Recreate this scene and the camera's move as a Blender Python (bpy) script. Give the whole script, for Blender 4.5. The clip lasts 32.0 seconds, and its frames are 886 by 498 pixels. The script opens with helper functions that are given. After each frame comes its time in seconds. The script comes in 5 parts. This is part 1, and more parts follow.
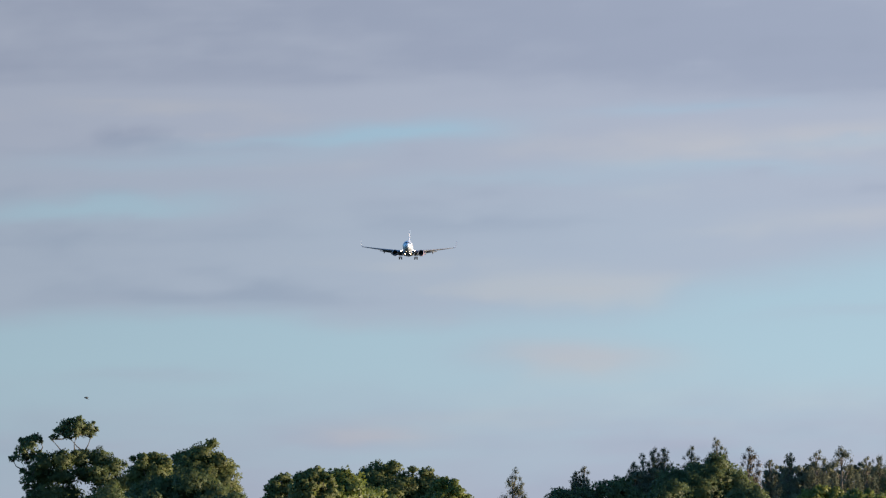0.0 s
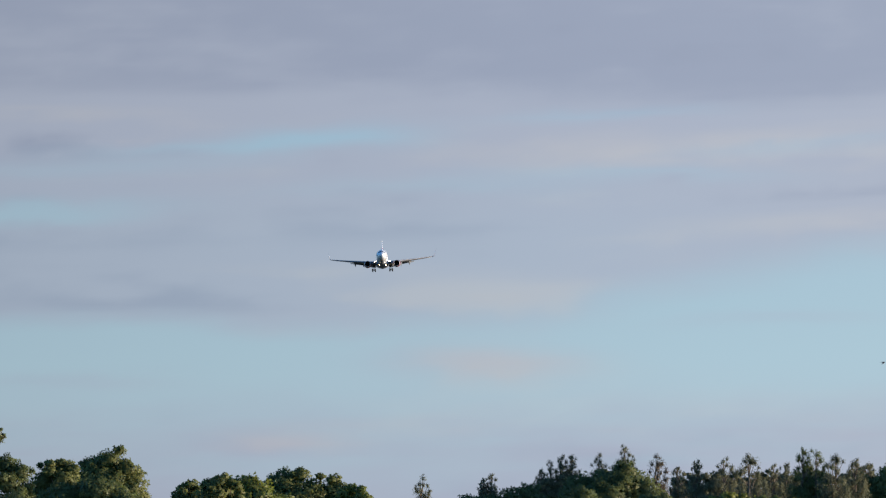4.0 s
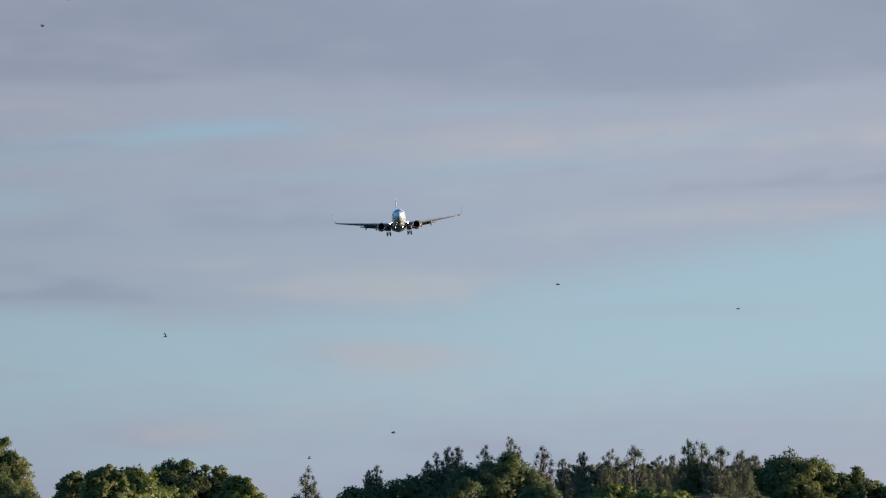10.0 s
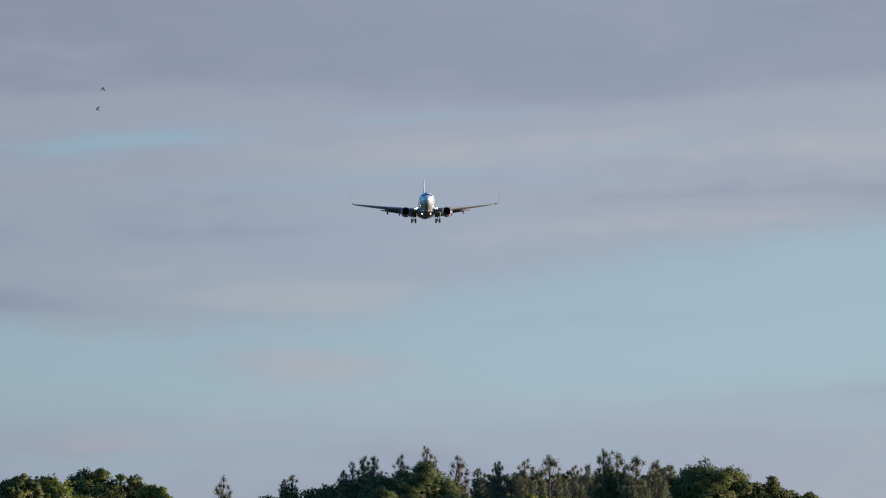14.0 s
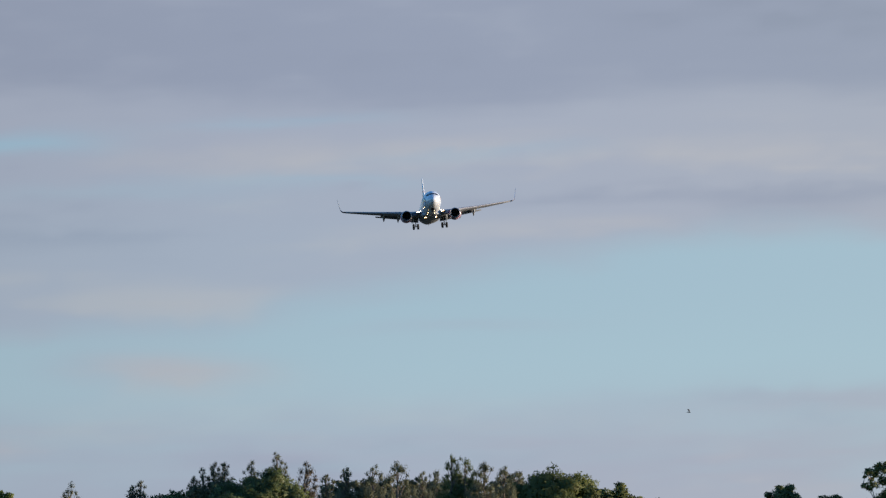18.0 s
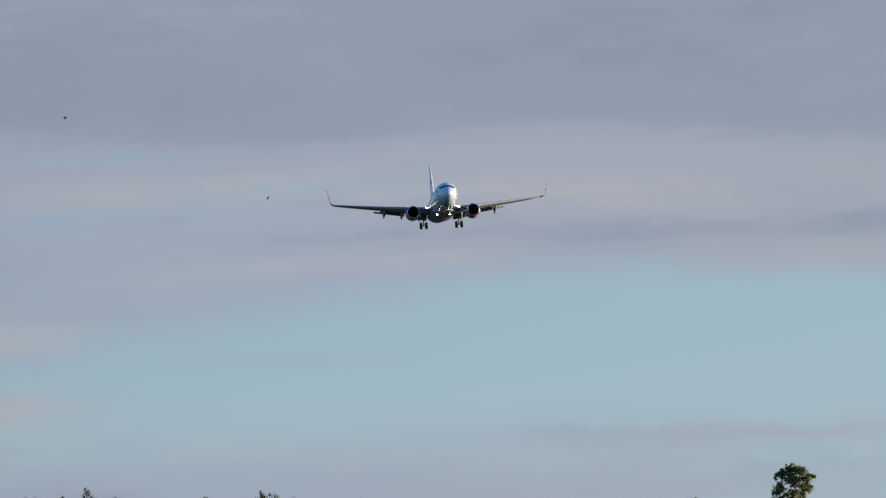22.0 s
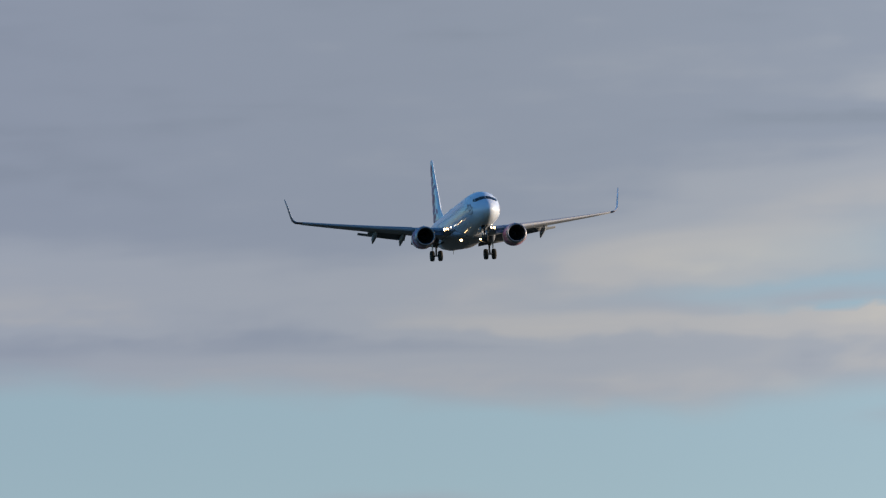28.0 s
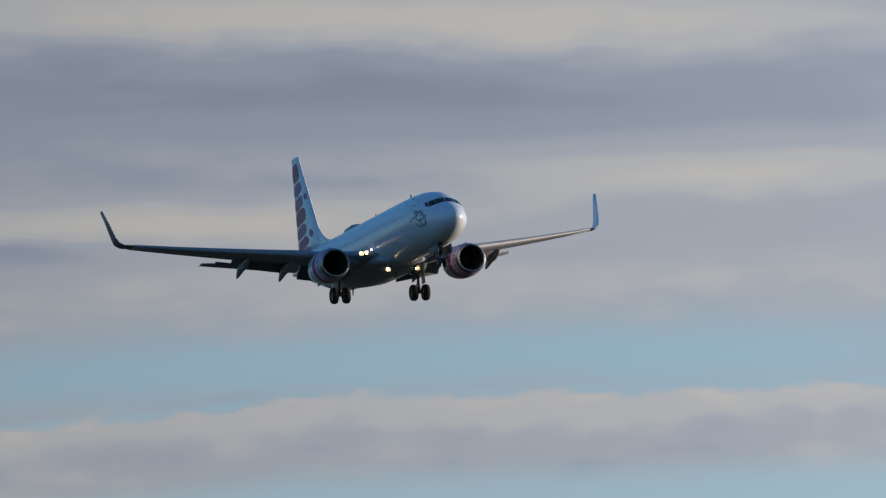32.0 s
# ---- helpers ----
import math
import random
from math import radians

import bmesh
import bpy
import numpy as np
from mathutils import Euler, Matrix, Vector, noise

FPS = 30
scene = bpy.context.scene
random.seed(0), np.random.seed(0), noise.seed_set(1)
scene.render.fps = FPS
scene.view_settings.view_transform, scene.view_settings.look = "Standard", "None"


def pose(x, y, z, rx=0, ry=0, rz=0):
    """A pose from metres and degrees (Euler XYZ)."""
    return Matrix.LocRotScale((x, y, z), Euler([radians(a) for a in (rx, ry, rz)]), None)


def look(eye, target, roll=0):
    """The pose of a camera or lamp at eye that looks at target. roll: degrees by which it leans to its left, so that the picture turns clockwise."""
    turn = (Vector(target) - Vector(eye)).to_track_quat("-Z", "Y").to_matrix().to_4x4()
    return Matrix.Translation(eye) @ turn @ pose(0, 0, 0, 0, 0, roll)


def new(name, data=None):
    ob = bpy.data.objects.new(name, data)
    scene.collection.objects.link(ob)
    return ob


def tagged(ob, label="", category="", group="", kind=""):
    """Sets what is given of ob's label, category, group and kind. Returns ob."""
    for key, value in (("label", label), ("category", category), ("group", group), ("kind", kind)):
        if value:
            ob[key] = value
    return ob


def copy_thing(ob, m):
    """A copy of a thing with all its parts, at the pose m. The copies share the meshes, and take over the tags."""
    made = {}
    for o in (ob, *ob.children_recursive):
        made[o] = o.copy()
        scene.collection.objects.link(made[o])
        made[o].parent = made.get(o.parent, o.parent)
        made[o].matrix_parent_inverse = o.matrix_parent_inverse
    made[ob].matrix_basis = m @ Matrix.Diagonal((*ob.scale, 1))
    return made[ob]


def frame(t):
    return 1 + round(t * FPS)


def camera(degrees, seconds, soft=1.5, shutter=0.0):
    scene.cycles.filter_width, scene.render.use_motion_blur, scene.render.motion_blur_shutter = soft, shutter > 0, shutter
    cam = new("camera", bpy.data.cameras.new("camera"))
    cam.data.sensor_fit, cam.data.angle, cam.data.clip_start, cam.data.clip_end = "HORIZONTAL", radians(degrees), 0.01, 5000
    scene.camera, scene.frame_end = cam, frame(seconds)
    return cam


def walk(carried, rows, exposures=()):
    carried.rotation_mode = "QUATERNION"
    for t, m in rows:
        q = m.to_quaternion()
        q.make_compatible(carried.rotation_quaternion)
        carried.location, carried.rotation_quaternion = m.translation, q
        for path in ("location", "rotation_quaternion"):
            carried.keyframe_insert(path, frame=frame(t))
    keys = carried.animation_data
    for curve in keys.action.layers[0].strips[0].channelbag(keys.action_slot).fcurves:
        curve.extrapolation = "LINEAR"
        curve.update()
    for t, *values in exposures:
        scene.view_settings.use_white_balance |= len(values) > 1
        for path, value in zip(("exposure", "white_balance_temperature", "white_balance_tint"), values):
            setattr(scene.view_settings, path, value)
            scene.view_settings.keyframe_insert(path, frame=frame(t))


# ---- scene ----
cam = camera(6.9028, 32.0, soft=1.3)
EXPOSURES = [(0.0, 0.13), (1.0, 0.11), (2.0, 0.20), (3.0, 0.04), (6.0, 0.22), (7.0, 0.23), (8.0, 0.27), (9.0, 0.16), (10.0, -0.06), (11.0, 0.00), (12.0, 0.10), (13.0, 0.22), (14.0, -0.15), (15.0, -0.01), (18.0, -0.05), (19.0, -0.03), (20.0, -0.01), (21.0, -0.19), (22.0, -0.19), (23.0, -0.18), (24.0, -0.19), (26.5, -0.16), (27.0, -0.16), (27.5, -0.24), (28.0, -0.31), (28.5, -0.30), (29.0, -0.30), (29.5, -0.29), (30.0, -0.29), (30.5, -0.33), (31.0, -0.37), (31.5, -0.53), (32.0, -0.70)]
SUN_EL, SUN_AZ, SUN_POWER, SKY_STRENGTH, LAMP = 5.0, 89.0, 8.4, 0.42, 90.0
ENGINE_X, ENGINE_Z = 12.5, -1.76
GEAR_X, GEAR_Z = 18.5, -3.2
walk(cam, [
    (0.0, pose(0.00, 0, 1.7, 93.620, 0, 2.226)),
    (0.5, pose(0.00, 0, 1.7, 93.613, 0, 2.220)),
    (1.0, pose(0.00, 0, 1.7, 93.566, 0, 2.151)),
    (1.5, pose(0.01, 0, 1.7, 93.565, 0, 1.983)),
    (2.0, pose(0.01, 0, 1.7, 93.538, 0, 1.861)),
    (2.5, pose(0.01, 0, 1.7, 93.572, 0, 1.679)),
    (3.0, pose(0.01, 0, 1.7, 93.646, 0, 1.524)),
    (3.5, pose(0.02, 0, 1.7, 93.679, 0, 1.499)),
    (5.5, pose(0.02, 0, 1.7, 93.565, 0, 1.614)),
    (6.0, pose(0.03, 0, 1.7, 93.498, 0, 1.688)),
    (6.5, pose(0.03, 0, 1.7, 93.457, 0, 1.788)),
    (7.0, pose(0.03, 0, 1.7, 93.363, 0, 1.756)),
    (7.5, pose(0.03, 0, 1.7, 93.296, 0, 1.681)),
    (8.0, pose(0.04, 0, 1.7, 93.309, 0, 1.479)),
    (8.5, pose(0.08, 0, 1.7, 93.362, 0, 1.173)),
    (9.0, pose(0.12, 0, 1.7, 93.470, 0, 0.909)),
    (9.5, pose(0.13, 0, 1.7, 93.632, 0, 0.756)),
    (10.0, pose(0.13, 0, 1.7, 93.611, 0, 0.628)),
    (10.5, pose(0.14, 0, 1.7, 93.612, 0, 0.762)),
    (11.0, pose(0.14, 0, 1.7, 93.713, 0, 0.985)),
    (11.5, pose(0.15, 0, 1.7, 93.720, 0, 1.027)),
    (12.0, pose(0.16, 0, 1.7, 93.591, 0, 0.864)),
    (12.5, pose(0.17, 0, 1.7, 93.497, 0, 0.642)),
    (13.0, pose(0.18, 0, 1.7, 93.517, 0, 0.495)),
    (13.5, pose(0.19, 0, 1.7, 93.632, 0, 0.151)),
    (14.0, pose(0.20, 0, 1.7, 93.685, 0, -0.023)),
    (14.5, pose(0.22, 0, 1.7, 93.706, 0, -0.087)),
    (15.0, pose(0.23, 0, 1.7, 93.706, 0, -0.309)),
    (15.5, pose(0.24, 0, 1.7, 93.692, 0, -0.479)),
    (17.5, pose(0.53, 0, 1.7, 93.645, 0, -0.934)),
    (18.0, pose(0.56, 0, 1.7, 93.733, 0, -1.163)),
    (18.5, pose(0.60, 0, 1.7, 93.821, 0, -1.327)),
    (19.0, pose(0.64, 0, 1.7, 93.855, 0, -1.448)),
    (19.5, pose(0.67, 0, 1.7, 93.828, 0, -1.533)),
    (20.0, pose(0.71, 0, 1.7, 93.829, 0, -1.747)),
    (20.5, pose(0.71, 0, 1.7, 93.910, 0, -2.004)),
    (21.0, pose(0.72, 0, 1.7, 94.001, 0, -2.181)),
    (21.5, pose(0.73, 0, 1.7, 94.023, 0, -2.395)),
    (22.0, pose(0.74, 0, 1.7, 94.014, 0, -2.628)),
    (22.5, pose(0.74, 0, 1.7, 94.063, 0, -2.838)),
    (23.0, pose(0.75, 0, 1.7, 94.165, 0, -3.070)),
    (23.5, pose(0.75, 0, 1.7, 94.276, 0, -3.384)),
    (24.0, pose(0.75, 0, 1.7, 94.342, 0, -3.752)),
    (24.5, pose(0.76, 0, 1.7, 94.423, 0, -4.125)),
    (26.5, pose(0.76, 0, 1.7, 94.703, 0, -5.563)),
    (27.0, pose(0.76, 0, 1.7, 94.768, 0, -6.203)),
    (27.5, pose(0.76, 0, 1.7, 94.867, 0, -6.767)),
    (28.0, pose(0.77, 0, 1.7, 94.934, 0, -7.345)),
    (28.5, pose(0.77, 0, 1.7, 95.025, 0, -7.948)),
    (29.0, pose(0.77, 0, 1.7, 95.106, 0, -8.521)),
    (29.5, pose(0.77, 0, 1.7, 95.223, 0, -9.203)),
    (30.0, pose(0.77, 0, 1.7, 95.352, 0, -9.997)),
    (30.5, pose(0.78, 0, 1.7, 95.499, 0, -10.940)),
    (31.0, pose(0.78, 0, 1.7, 95.664, 0, -12.040)),
    (31.5, pose(0.78, 0, 1.7, 95.827, 0, -13.637)),
    (32.0, pose(0.78, 0, 1.7, 96.029, 0, -15.639)),
], EXPOSURES)

# ---- light: low sun from the right, pale evening sky ----
world = bpy.data.worlds.new("evening_sky")
scene.world = world
world.use_nodes = True
wn = world.node_tree.nodes
sky = wn.new("ShaderNodeTexSky")
sky.sky_type, sky.sun_disc = "NISHITA", False
sky.sun_elevation, sky.sun_rotation = radians(SUN_EL), radians(SUN_AZ)
sky.ozone_density, sky.dust_density, sky.air_density = 4.2, 0.2, 1.0
wn["Background"].inputs["Strength"].default_value = SKY_STRENGTH
world.node_tree.links.new(sky.outputs["Color"], wn["Background"].inputs["Color"])
sun = new("sun", bpy.data.lights.new("sun", "SUN"))
sun.data.energy, sun.data.angle, sun.data.color = SUN_POWER, radians(0.6), (1.0, 0.79, 0.58)
sun.matrix_world = look((0, 0, 0), (-math.sin(radians(SUN_AZ)) * math.cos(radians(SUN_EL)),
                                    -math.cos(radians(SUN_AZ)) * math.cos(radians(SUN_EL)), -math.sin(radians(SUN_EL))))


# ---- materials ----
def material(name, base, rough=0.6, metal=0.0, second=None, scale=2.0, amount=0.5, bump=0.0, bump_scale=20.0,
             random_hue=0.0, coat=0.0, translucent=0.0, spec=0.5):
    m = bpy.data.materials.new(name)
    m.use_nodes = True
    nt = m.node_tree
    n, l = nt.nodes, nt.links
    b = n["Principled BSDF"]
    b.inputs["Roughness"].default_value, b.inputs["Metallic"].default_value = rough, metal
    b.inputs["Coat Weight"].default_value = coat
    b.inputs["Specular IOR Level"].default_value = spec
    b.inputs["Base Color"].default_value = (*base, 1)
    if second:
        co = n.new("ShaderNodeTexCoord")
        no = n.new("ShaderNodeTexNoise")
        no.inputs["Scale"].default_value, no.inputs["Detail"].default_value = scale, 6
        l.new(co.outputs["Object"], no.inputs["Vector"])
        fine = n.new("ShaderNodeTexNoise")
        fine.inputs["Scale"].default_value, fine.inputs["Detail"].default_value = scale * 7, 3
        l.new(co.outputs["Object"], fine.inputs["Vector"])
        add = n.new("ShaderNodeMath")
        add.operation = "MULTIPLY_ADD"
        l.new(fine.outputs["Fac"], add.inputs[0])
        add.inputs[1].default_value = 0.4
        l.new(no.outputs["Fac"], add.inputs[2])
        ra = n.new("ShaderNodeMapRange")
        ra.inputs["From Min"].default_value, ra.inputs["From Max"].default_value = 0.7 - amount * 0.4, 0.7 + amount * 0.4
        l.new(add.outputs[0], ra.inputs["Value"])
        mx = n.new("ShaderNodeMix")
        mx.data_type = "RGBA"
        mx.inputs["A"].default_value, mx.inputs["B"].default_value = (*base, 1), (*second, 1)
        l.new(ra.outputs[0], mx.inputs["Factor"])
        out = mx.outputs["Result"]
        if random_hue:
            geo = n.new("ShaderNodeNewGeometry")
            hs = n.new("ShaderNodeHueSaturation")
            mr = n.new("ShaderNodeMapRange")
            mr.inputs["To Min"].default_value, mr.inputs["To Max"].default_value = 1 - random_hue, 1 + random_hue
            l.new(geo.outputs["Random Per Island"], mr.inputs["Value"])
            l.new(mr.outputs[0], hs.inputs["Value"])
            l.new(out, hs.inputs["Color"])
            out = hs.outputs["Color"]
        l.new(out, b.inputs["Base Color"])
        if translucent:
            tl = n.new("ShaderNodeBsdfTranslucent")
            l.new(out, tl.inputs["Color"])
            ms = n.new("ShaderNodeMixShader")
            ms.inputs[0].default_value = translucent
            l.new(b.outputs[0], ms.inputs[1])
            l.new(tl.outputs[0], ms.inputs[2])
            l.new(ms.outputs[0], n["Material Output"].inputs["Surface"])
        if bump:
            bt = n.new("ShaderNodeTexNoise")
            bt.inputs["Scale"].default_value, bt.inputs["Detail"].default_value = bump_scale, 5
            l.new(co.outputs["Object"], bt.inputs["Vector"])
            bp = n.new("ShaderNodeBump")
            bp.inputs["Strength"].default_value, bp.inputs["Distance"].default_value = bump, 0.05
            l.new(bt.outputs["Fac"], bp.inputs["Height"])
            l.new(bp.outputs[0], b.inputs["Normal"])
    return m


def lamp_material(name, colour, strength):
    m = bpy.data.materials.new(name)
    m.use_nodes = True
    b = m.node_tree.nodes["Principled BSDF"]
    b.inputs["Emission Color"].default_value, b.inputs["Emission Strength"].default_value = (*colour, 1), strength
    return m


M_WHITE = material("white_aircraft_paint", (0.63, 0.69, 0.78), 0.22, 0, (0.53, 0.58, 0.66), 0.5, 0.9, 0.015, 6, spec=0.5)
# white greyed so the belly's shade sits in the colour; door seams share it
M_FAIRING = material("shade_greyed_white", (0.32, 0.34, 0.37), 0.4, 0, (0.23, 0.24, 0.27), 0.8, 0.8)
M_FLAP = material("dark_flap_paint", (0.13, 0.145, 0.17), 0.55, 0, (0.09, 0.10, 0.12), 1.2, 0.8)
M_SLAT = material("pale_slat_paint", (0.26, 0.28, 0.33), 0.5, 0, (0.21, 0.23, 0.28), 1.5, 0.8)
M_GREY = material("grey_wing_paint", (0.30, 0.33, 0.38), 0.45, 0, (0.22, 0.24, 0.28), 0.9, 0.8, 0.03, 8)
M_DARKGREY = material("dark_panel_grey", (0.14, 0.145, 0.15), 0.5, 0, (0.09, 0.09, 0.10), 2, 0.8)
M_METAL = material("polished_alloy", (0.36, 0.35, 0.37), 0.45, 1.0, (0.27, 0.26, 0.28), 3, 0.8)
M_STEEL = material("gear_steel", (0.18, 0.185, 0.19), 0.5, 0.5, (0.10, 0.10, 0.11), 5, 0.8)
M_TYRE = material("black_rubber", (0.018, 0.018, 0.018), 0.85, 0, (0.035, 0.033, 0.03), 9, 0.8)
M_DUCT = material("dark_inlet_duct", (0.018, 0.018, 0.020), 0.6, 0.2, (0.03, 0.03, 0.03), 4, 0.8)
M_FAN = material("titanium_blades", (0.02, 0.02, 0.022), 0.5, 0.6, (0.03, 0.03, 0.035), 5, 0.8)
M_GLASS = material("cockpit_glass", (0.012, 0.014, 0.018), 0.10, 0, spec=0.25)
M_RED = material("red_livery_paint", (0.42, 0.085, 0.14), 0.5, 0, (0.34, 0.07, 0.15), 2, 0.8)
M_PURPLE = material("purple_livery_paint", (0.28, 0.095, 0.25), 0.45, 0, (0.36, 0.09, 0.22), 2, 0.8)
M_PLUM = material("plum_grey_paint", (0.10, 0.085, 0.115), 0.45, 0, (0.15, 0.13, 0.16), 1.2, 0.8)
M_CABIN = material("shaded_cabin_pane", (0.64, 0.68, 0.74), 0.25, 0, (0.54, 0.57, 0.62), 1.5, 0.9)
M_SCRIPT = material("blue_grey_marking", (0.17, 0.17, 0.22), 0.4, 0, (0.32, 0.30, 0.36), 2, 0.9)
M_LAMP = lamp_material("landing_lamp", (1.0, 0.70, 0.34), LAMP)
M_LAMP_FRINGE = lamp_material("warm_lamp_fringe", (1.0, 0.62, 0.24), 2.2)
M_LAMP_SMALL = lamp_material("white_lamp", (1.0, 0.92, 0.80), 8.0)
M_REFLECTOR = material("lamp_reflector", (0.20, 0.18, 0.15), 0.5, 0.6, (0.16, 0.14, 0.12), 8, 0.8)
M_BARK = material("grey_brown_bark", (0.12, 0.10, 0.08), 0.9, 0, (0.11, 0.085, 0.06), 3, 0.9, 0.5, 25)
M_PALE_BARK = material("pale_gum_bark", (0.36, 0.32, 0.27), 0.85, 0, (0.20, 0.16, 0.13), 2, 0.9, 0.3, 18)
M_GUM = material("olive_gum_leaves", (0.116, 0.142, 0.040), 0.6, 0, (0.154, 0.170, 0.050), 0.35, 0.9, random_hue=0.14, translucent=0.5)
M_GREEN = material("fresh_green_leaves", (0.112, 0.150, 0.028), 0.5, 0, (0.172, 0.190, 0.040), 0.4, 0.9, random_hue=0.15, translucent=0.45)
M_DARK = material("dark_green_leaves", (0.092, 0.122, 0.040), 0.6, 0, (0.122, 0.150, 0.050), 0.4, 0.9, random_hue=0.14, translucent=0.5)
# M_GREEN made brighter: sunlight on the yellow-green bushes is put into the leaf colour
M_BUSH = material("sun_lifted_yellow_green_leaves", (0.165, 0.200, 0.036), 0.5, 0, (0.240, 0.245, 0.055), 0.4, 0.9, random_hue=0.15, translucent=0.45)
M_OAK = material("grey_green_needles", (0.118, 0.130, 0.074), 0.8, 0, (0.142, 0.148, 0.086), 0.5, 0.9, random_hue=0.18, translucent=0.45)
M_BROWN = material("brown_needles", (0.120, 0.090, 0.056), 0.75, 0, (0.060, 0.055, 0.030), 0.8, 0.9, random_hue=0.4, translucent=0.2)
M_STRAW = material("dry_straw_twigs", (0.200, 0.180, 0.100), 0.8, 0, (0.13, 0.14, 0.065), 0.5, 0.9, random_hue=0.4, translucent=0.2)
M_BIRD = material("dark_plumage", (0.022, 0.021, 0.020), 0.7, 0, (0.05, 0.045, 0.04), 30, 0.8)
M_GRASS = material("dry_airfield_grass", (0.022, 0.030, 0.015), 0.95, 0, (0.038, 0.038, 0.021), 0.05, 0.9, 0.4, 3)


# ---- mesh helpers ----
def mesh_part(name, verts, faces, mat, parent=None, label="", smooth=True):
    me = bpy.data.meshes.new(name)
    me.from_pydata([tuple(v) for v in verts], [], faces)
    me.validate()
    bm = bmesh.new()
    bm.from_mesh(me)
    bmesh.ops.recalc_face_normals(bm, faces=bm.faces)
    bm.to_mesh(me)
    bm.free()
    me.polygons.foreach_set("use_smooth", [smooth and len(p.vertices) < 5 for p in me.polygons])
    me.materials.append(mat)
    ob = new(name, me)
    ob.parent = parent
    if label:
        tagged(ob, label)
    return ob


def loft(rings, cap=True):
    k = len(rings[0])
    verts = [v for r in rings for v in r]
    faces = []
    for i in range(len(rings) - 1):
        for j in range(k):
            a, b = i * k + j, i * k + (j + 1) % k
            faces.append((a, b, b + k, a + k))
    if cap:
        faces.append(tuple(range(k - 1, -1, -1)))
        faces.append(tuple(range((len(rings) - 1) * k, len(rings) * k)))
    return verts, faces


def tube(points, radii, sides=8):
    rings = []
    for i, p in enumerate(points):
        a, b = Vector(points[max(0, i - 1)]), Vector(points[min(len(points) - 1, i + 1)])
        d = (b - a).normalized()
        u = d.cross(Vector((0.31, 0.92, 0.23))).normalized()
        w = d.cross(u)
        rings.append([Vector(p) + (u * math.cos(q) + w * math.sin(q)) * radii[i] for q in [2 * math.pi * s / sides for s in range(sides)]])
    return loft(rings)


def joined(pieces):
    verts, faces = [], []
    for v, f in pieces:
        o = len(verts)
        verts += list(v)
        faces += [tuple(i + o for i in q) for q in f]
    return verts, faces


def box(cx, cy, cz, sx, sy, sz, bevel=0.15):
    """A box with chamfered long edges, along x."""
    b = bevel * min(sy, sz)
    y, z = sy / 2, sz / 2
    prof = [(-y + b, -z), (y - b, -z), (y, -z + b), (y, z - b), (y - b, z), (-y + b, z), (-y, z - b), (-y, -z + b)]
    return loft([[(cx + s * sx / 2, cy + p, cz + q) for p, q in prof] for s in (-1, 1)])


def lathe(profile, centre, axis="x", sides=32, squash=1.0, cap=False):
    """Turn (along, radius) about an axis; squash flattens the lower half."""
    rings = []
    for s, r in profile:
        ring = []
        for j in range(sides):
            q = 2 * math.pi * j / sides
            a, b = r * math.cos(q), r * math.sin(q)
            if b < 0:
                b *= squash
            p = {"x": (s, a, b), "y": (a, s, b), "z": (a, b, s)}[axis]
            ring.append((centre[0] + p[0], centre[1] + p[1], centre[2] + p[2]))
        rings.append(ring)
    return loft(rings, cap)


# ---- ground ----
def ground_sheet():
    n, size = 60, 4800.0
    xs = [size * (abs(i / n * 2 - 1) ** 1.6) * (1 if i * 2 > n else -1) for i in range(n + 1)]
    verts = [(x, y, 0.25 * noise.noise((x * 0.02, y * 0.02, 0)) - 0.1) for y in xs for x in xs]
    faces = [(j * (n + 1) + i, j * (n + 1) + i + 1, (j + 1) * (n + 1) + i + 1, (j + 1) * (n + 1) + i) for j in range(n) for i in range(n)]
    g = mesh_part("ground", verts, faces, M_GRASS)
    return tagged(g, "dry green and straw grass on flat ground", "ground", kind="structure")


ground_sheet()


# ---- sky backdrop with drifting cloud ----
UNIT = radians(1.0) / 226.9          # one step of the sky chart, in radians


def lattice(u, v, seed):
    """Smooth value noise on a grid, for arrays."""
    iu, iv = np.floor(u).astype(int), np.floor(v).astype(int)
    fu, fv = u - iu, v - iv
    fu, fv = fu * fu * (3 - 2 * fu), fv * fv * (3 - 2 * fv)

    def h(a, b):
        k = (a * 374761393 + b * 668265263 + seed * 974634777) & 0x7FFFFFFF
        k = ((k ^ (k >> 13)) * 1274126177) & 0x7FFFFFFF
        return (k ^ (k >> 16)) / 0x7FFFFFFF
    return (h(iu, iv) * (1 - fu) + h(iu + 1, iv) * fu) * (1 - fv) + (h(iu, iv + 1) * (1 - fu) + h(iu + 1, iv + 1) * fu) * fv


def fractal(u, v, seed, octaves=5):
    total, amp, norm = 0, 1.0, 0
    for k in range(octaves):
        total, norm = total + amp * lattice(u * 2 ** k, v * 2 ** k, seed + k * 17), norm + amp
        amp *= 0.5
    return total / norm


def streak(u, v, cu, cv, hu, hv, tilt=0.0):
    """A soft elongated patch."""
    du, dv = (u - cu) / hu, (v - cv - tilt * (u - cu)) / hv
    return np.exp(-(np.abs(du) ** 2.4) - (np.abs(dv) ** 2.0))


def step(x):
    x = np.clip(x, 0, 1)
    return x * x * (3 - 2 * x)


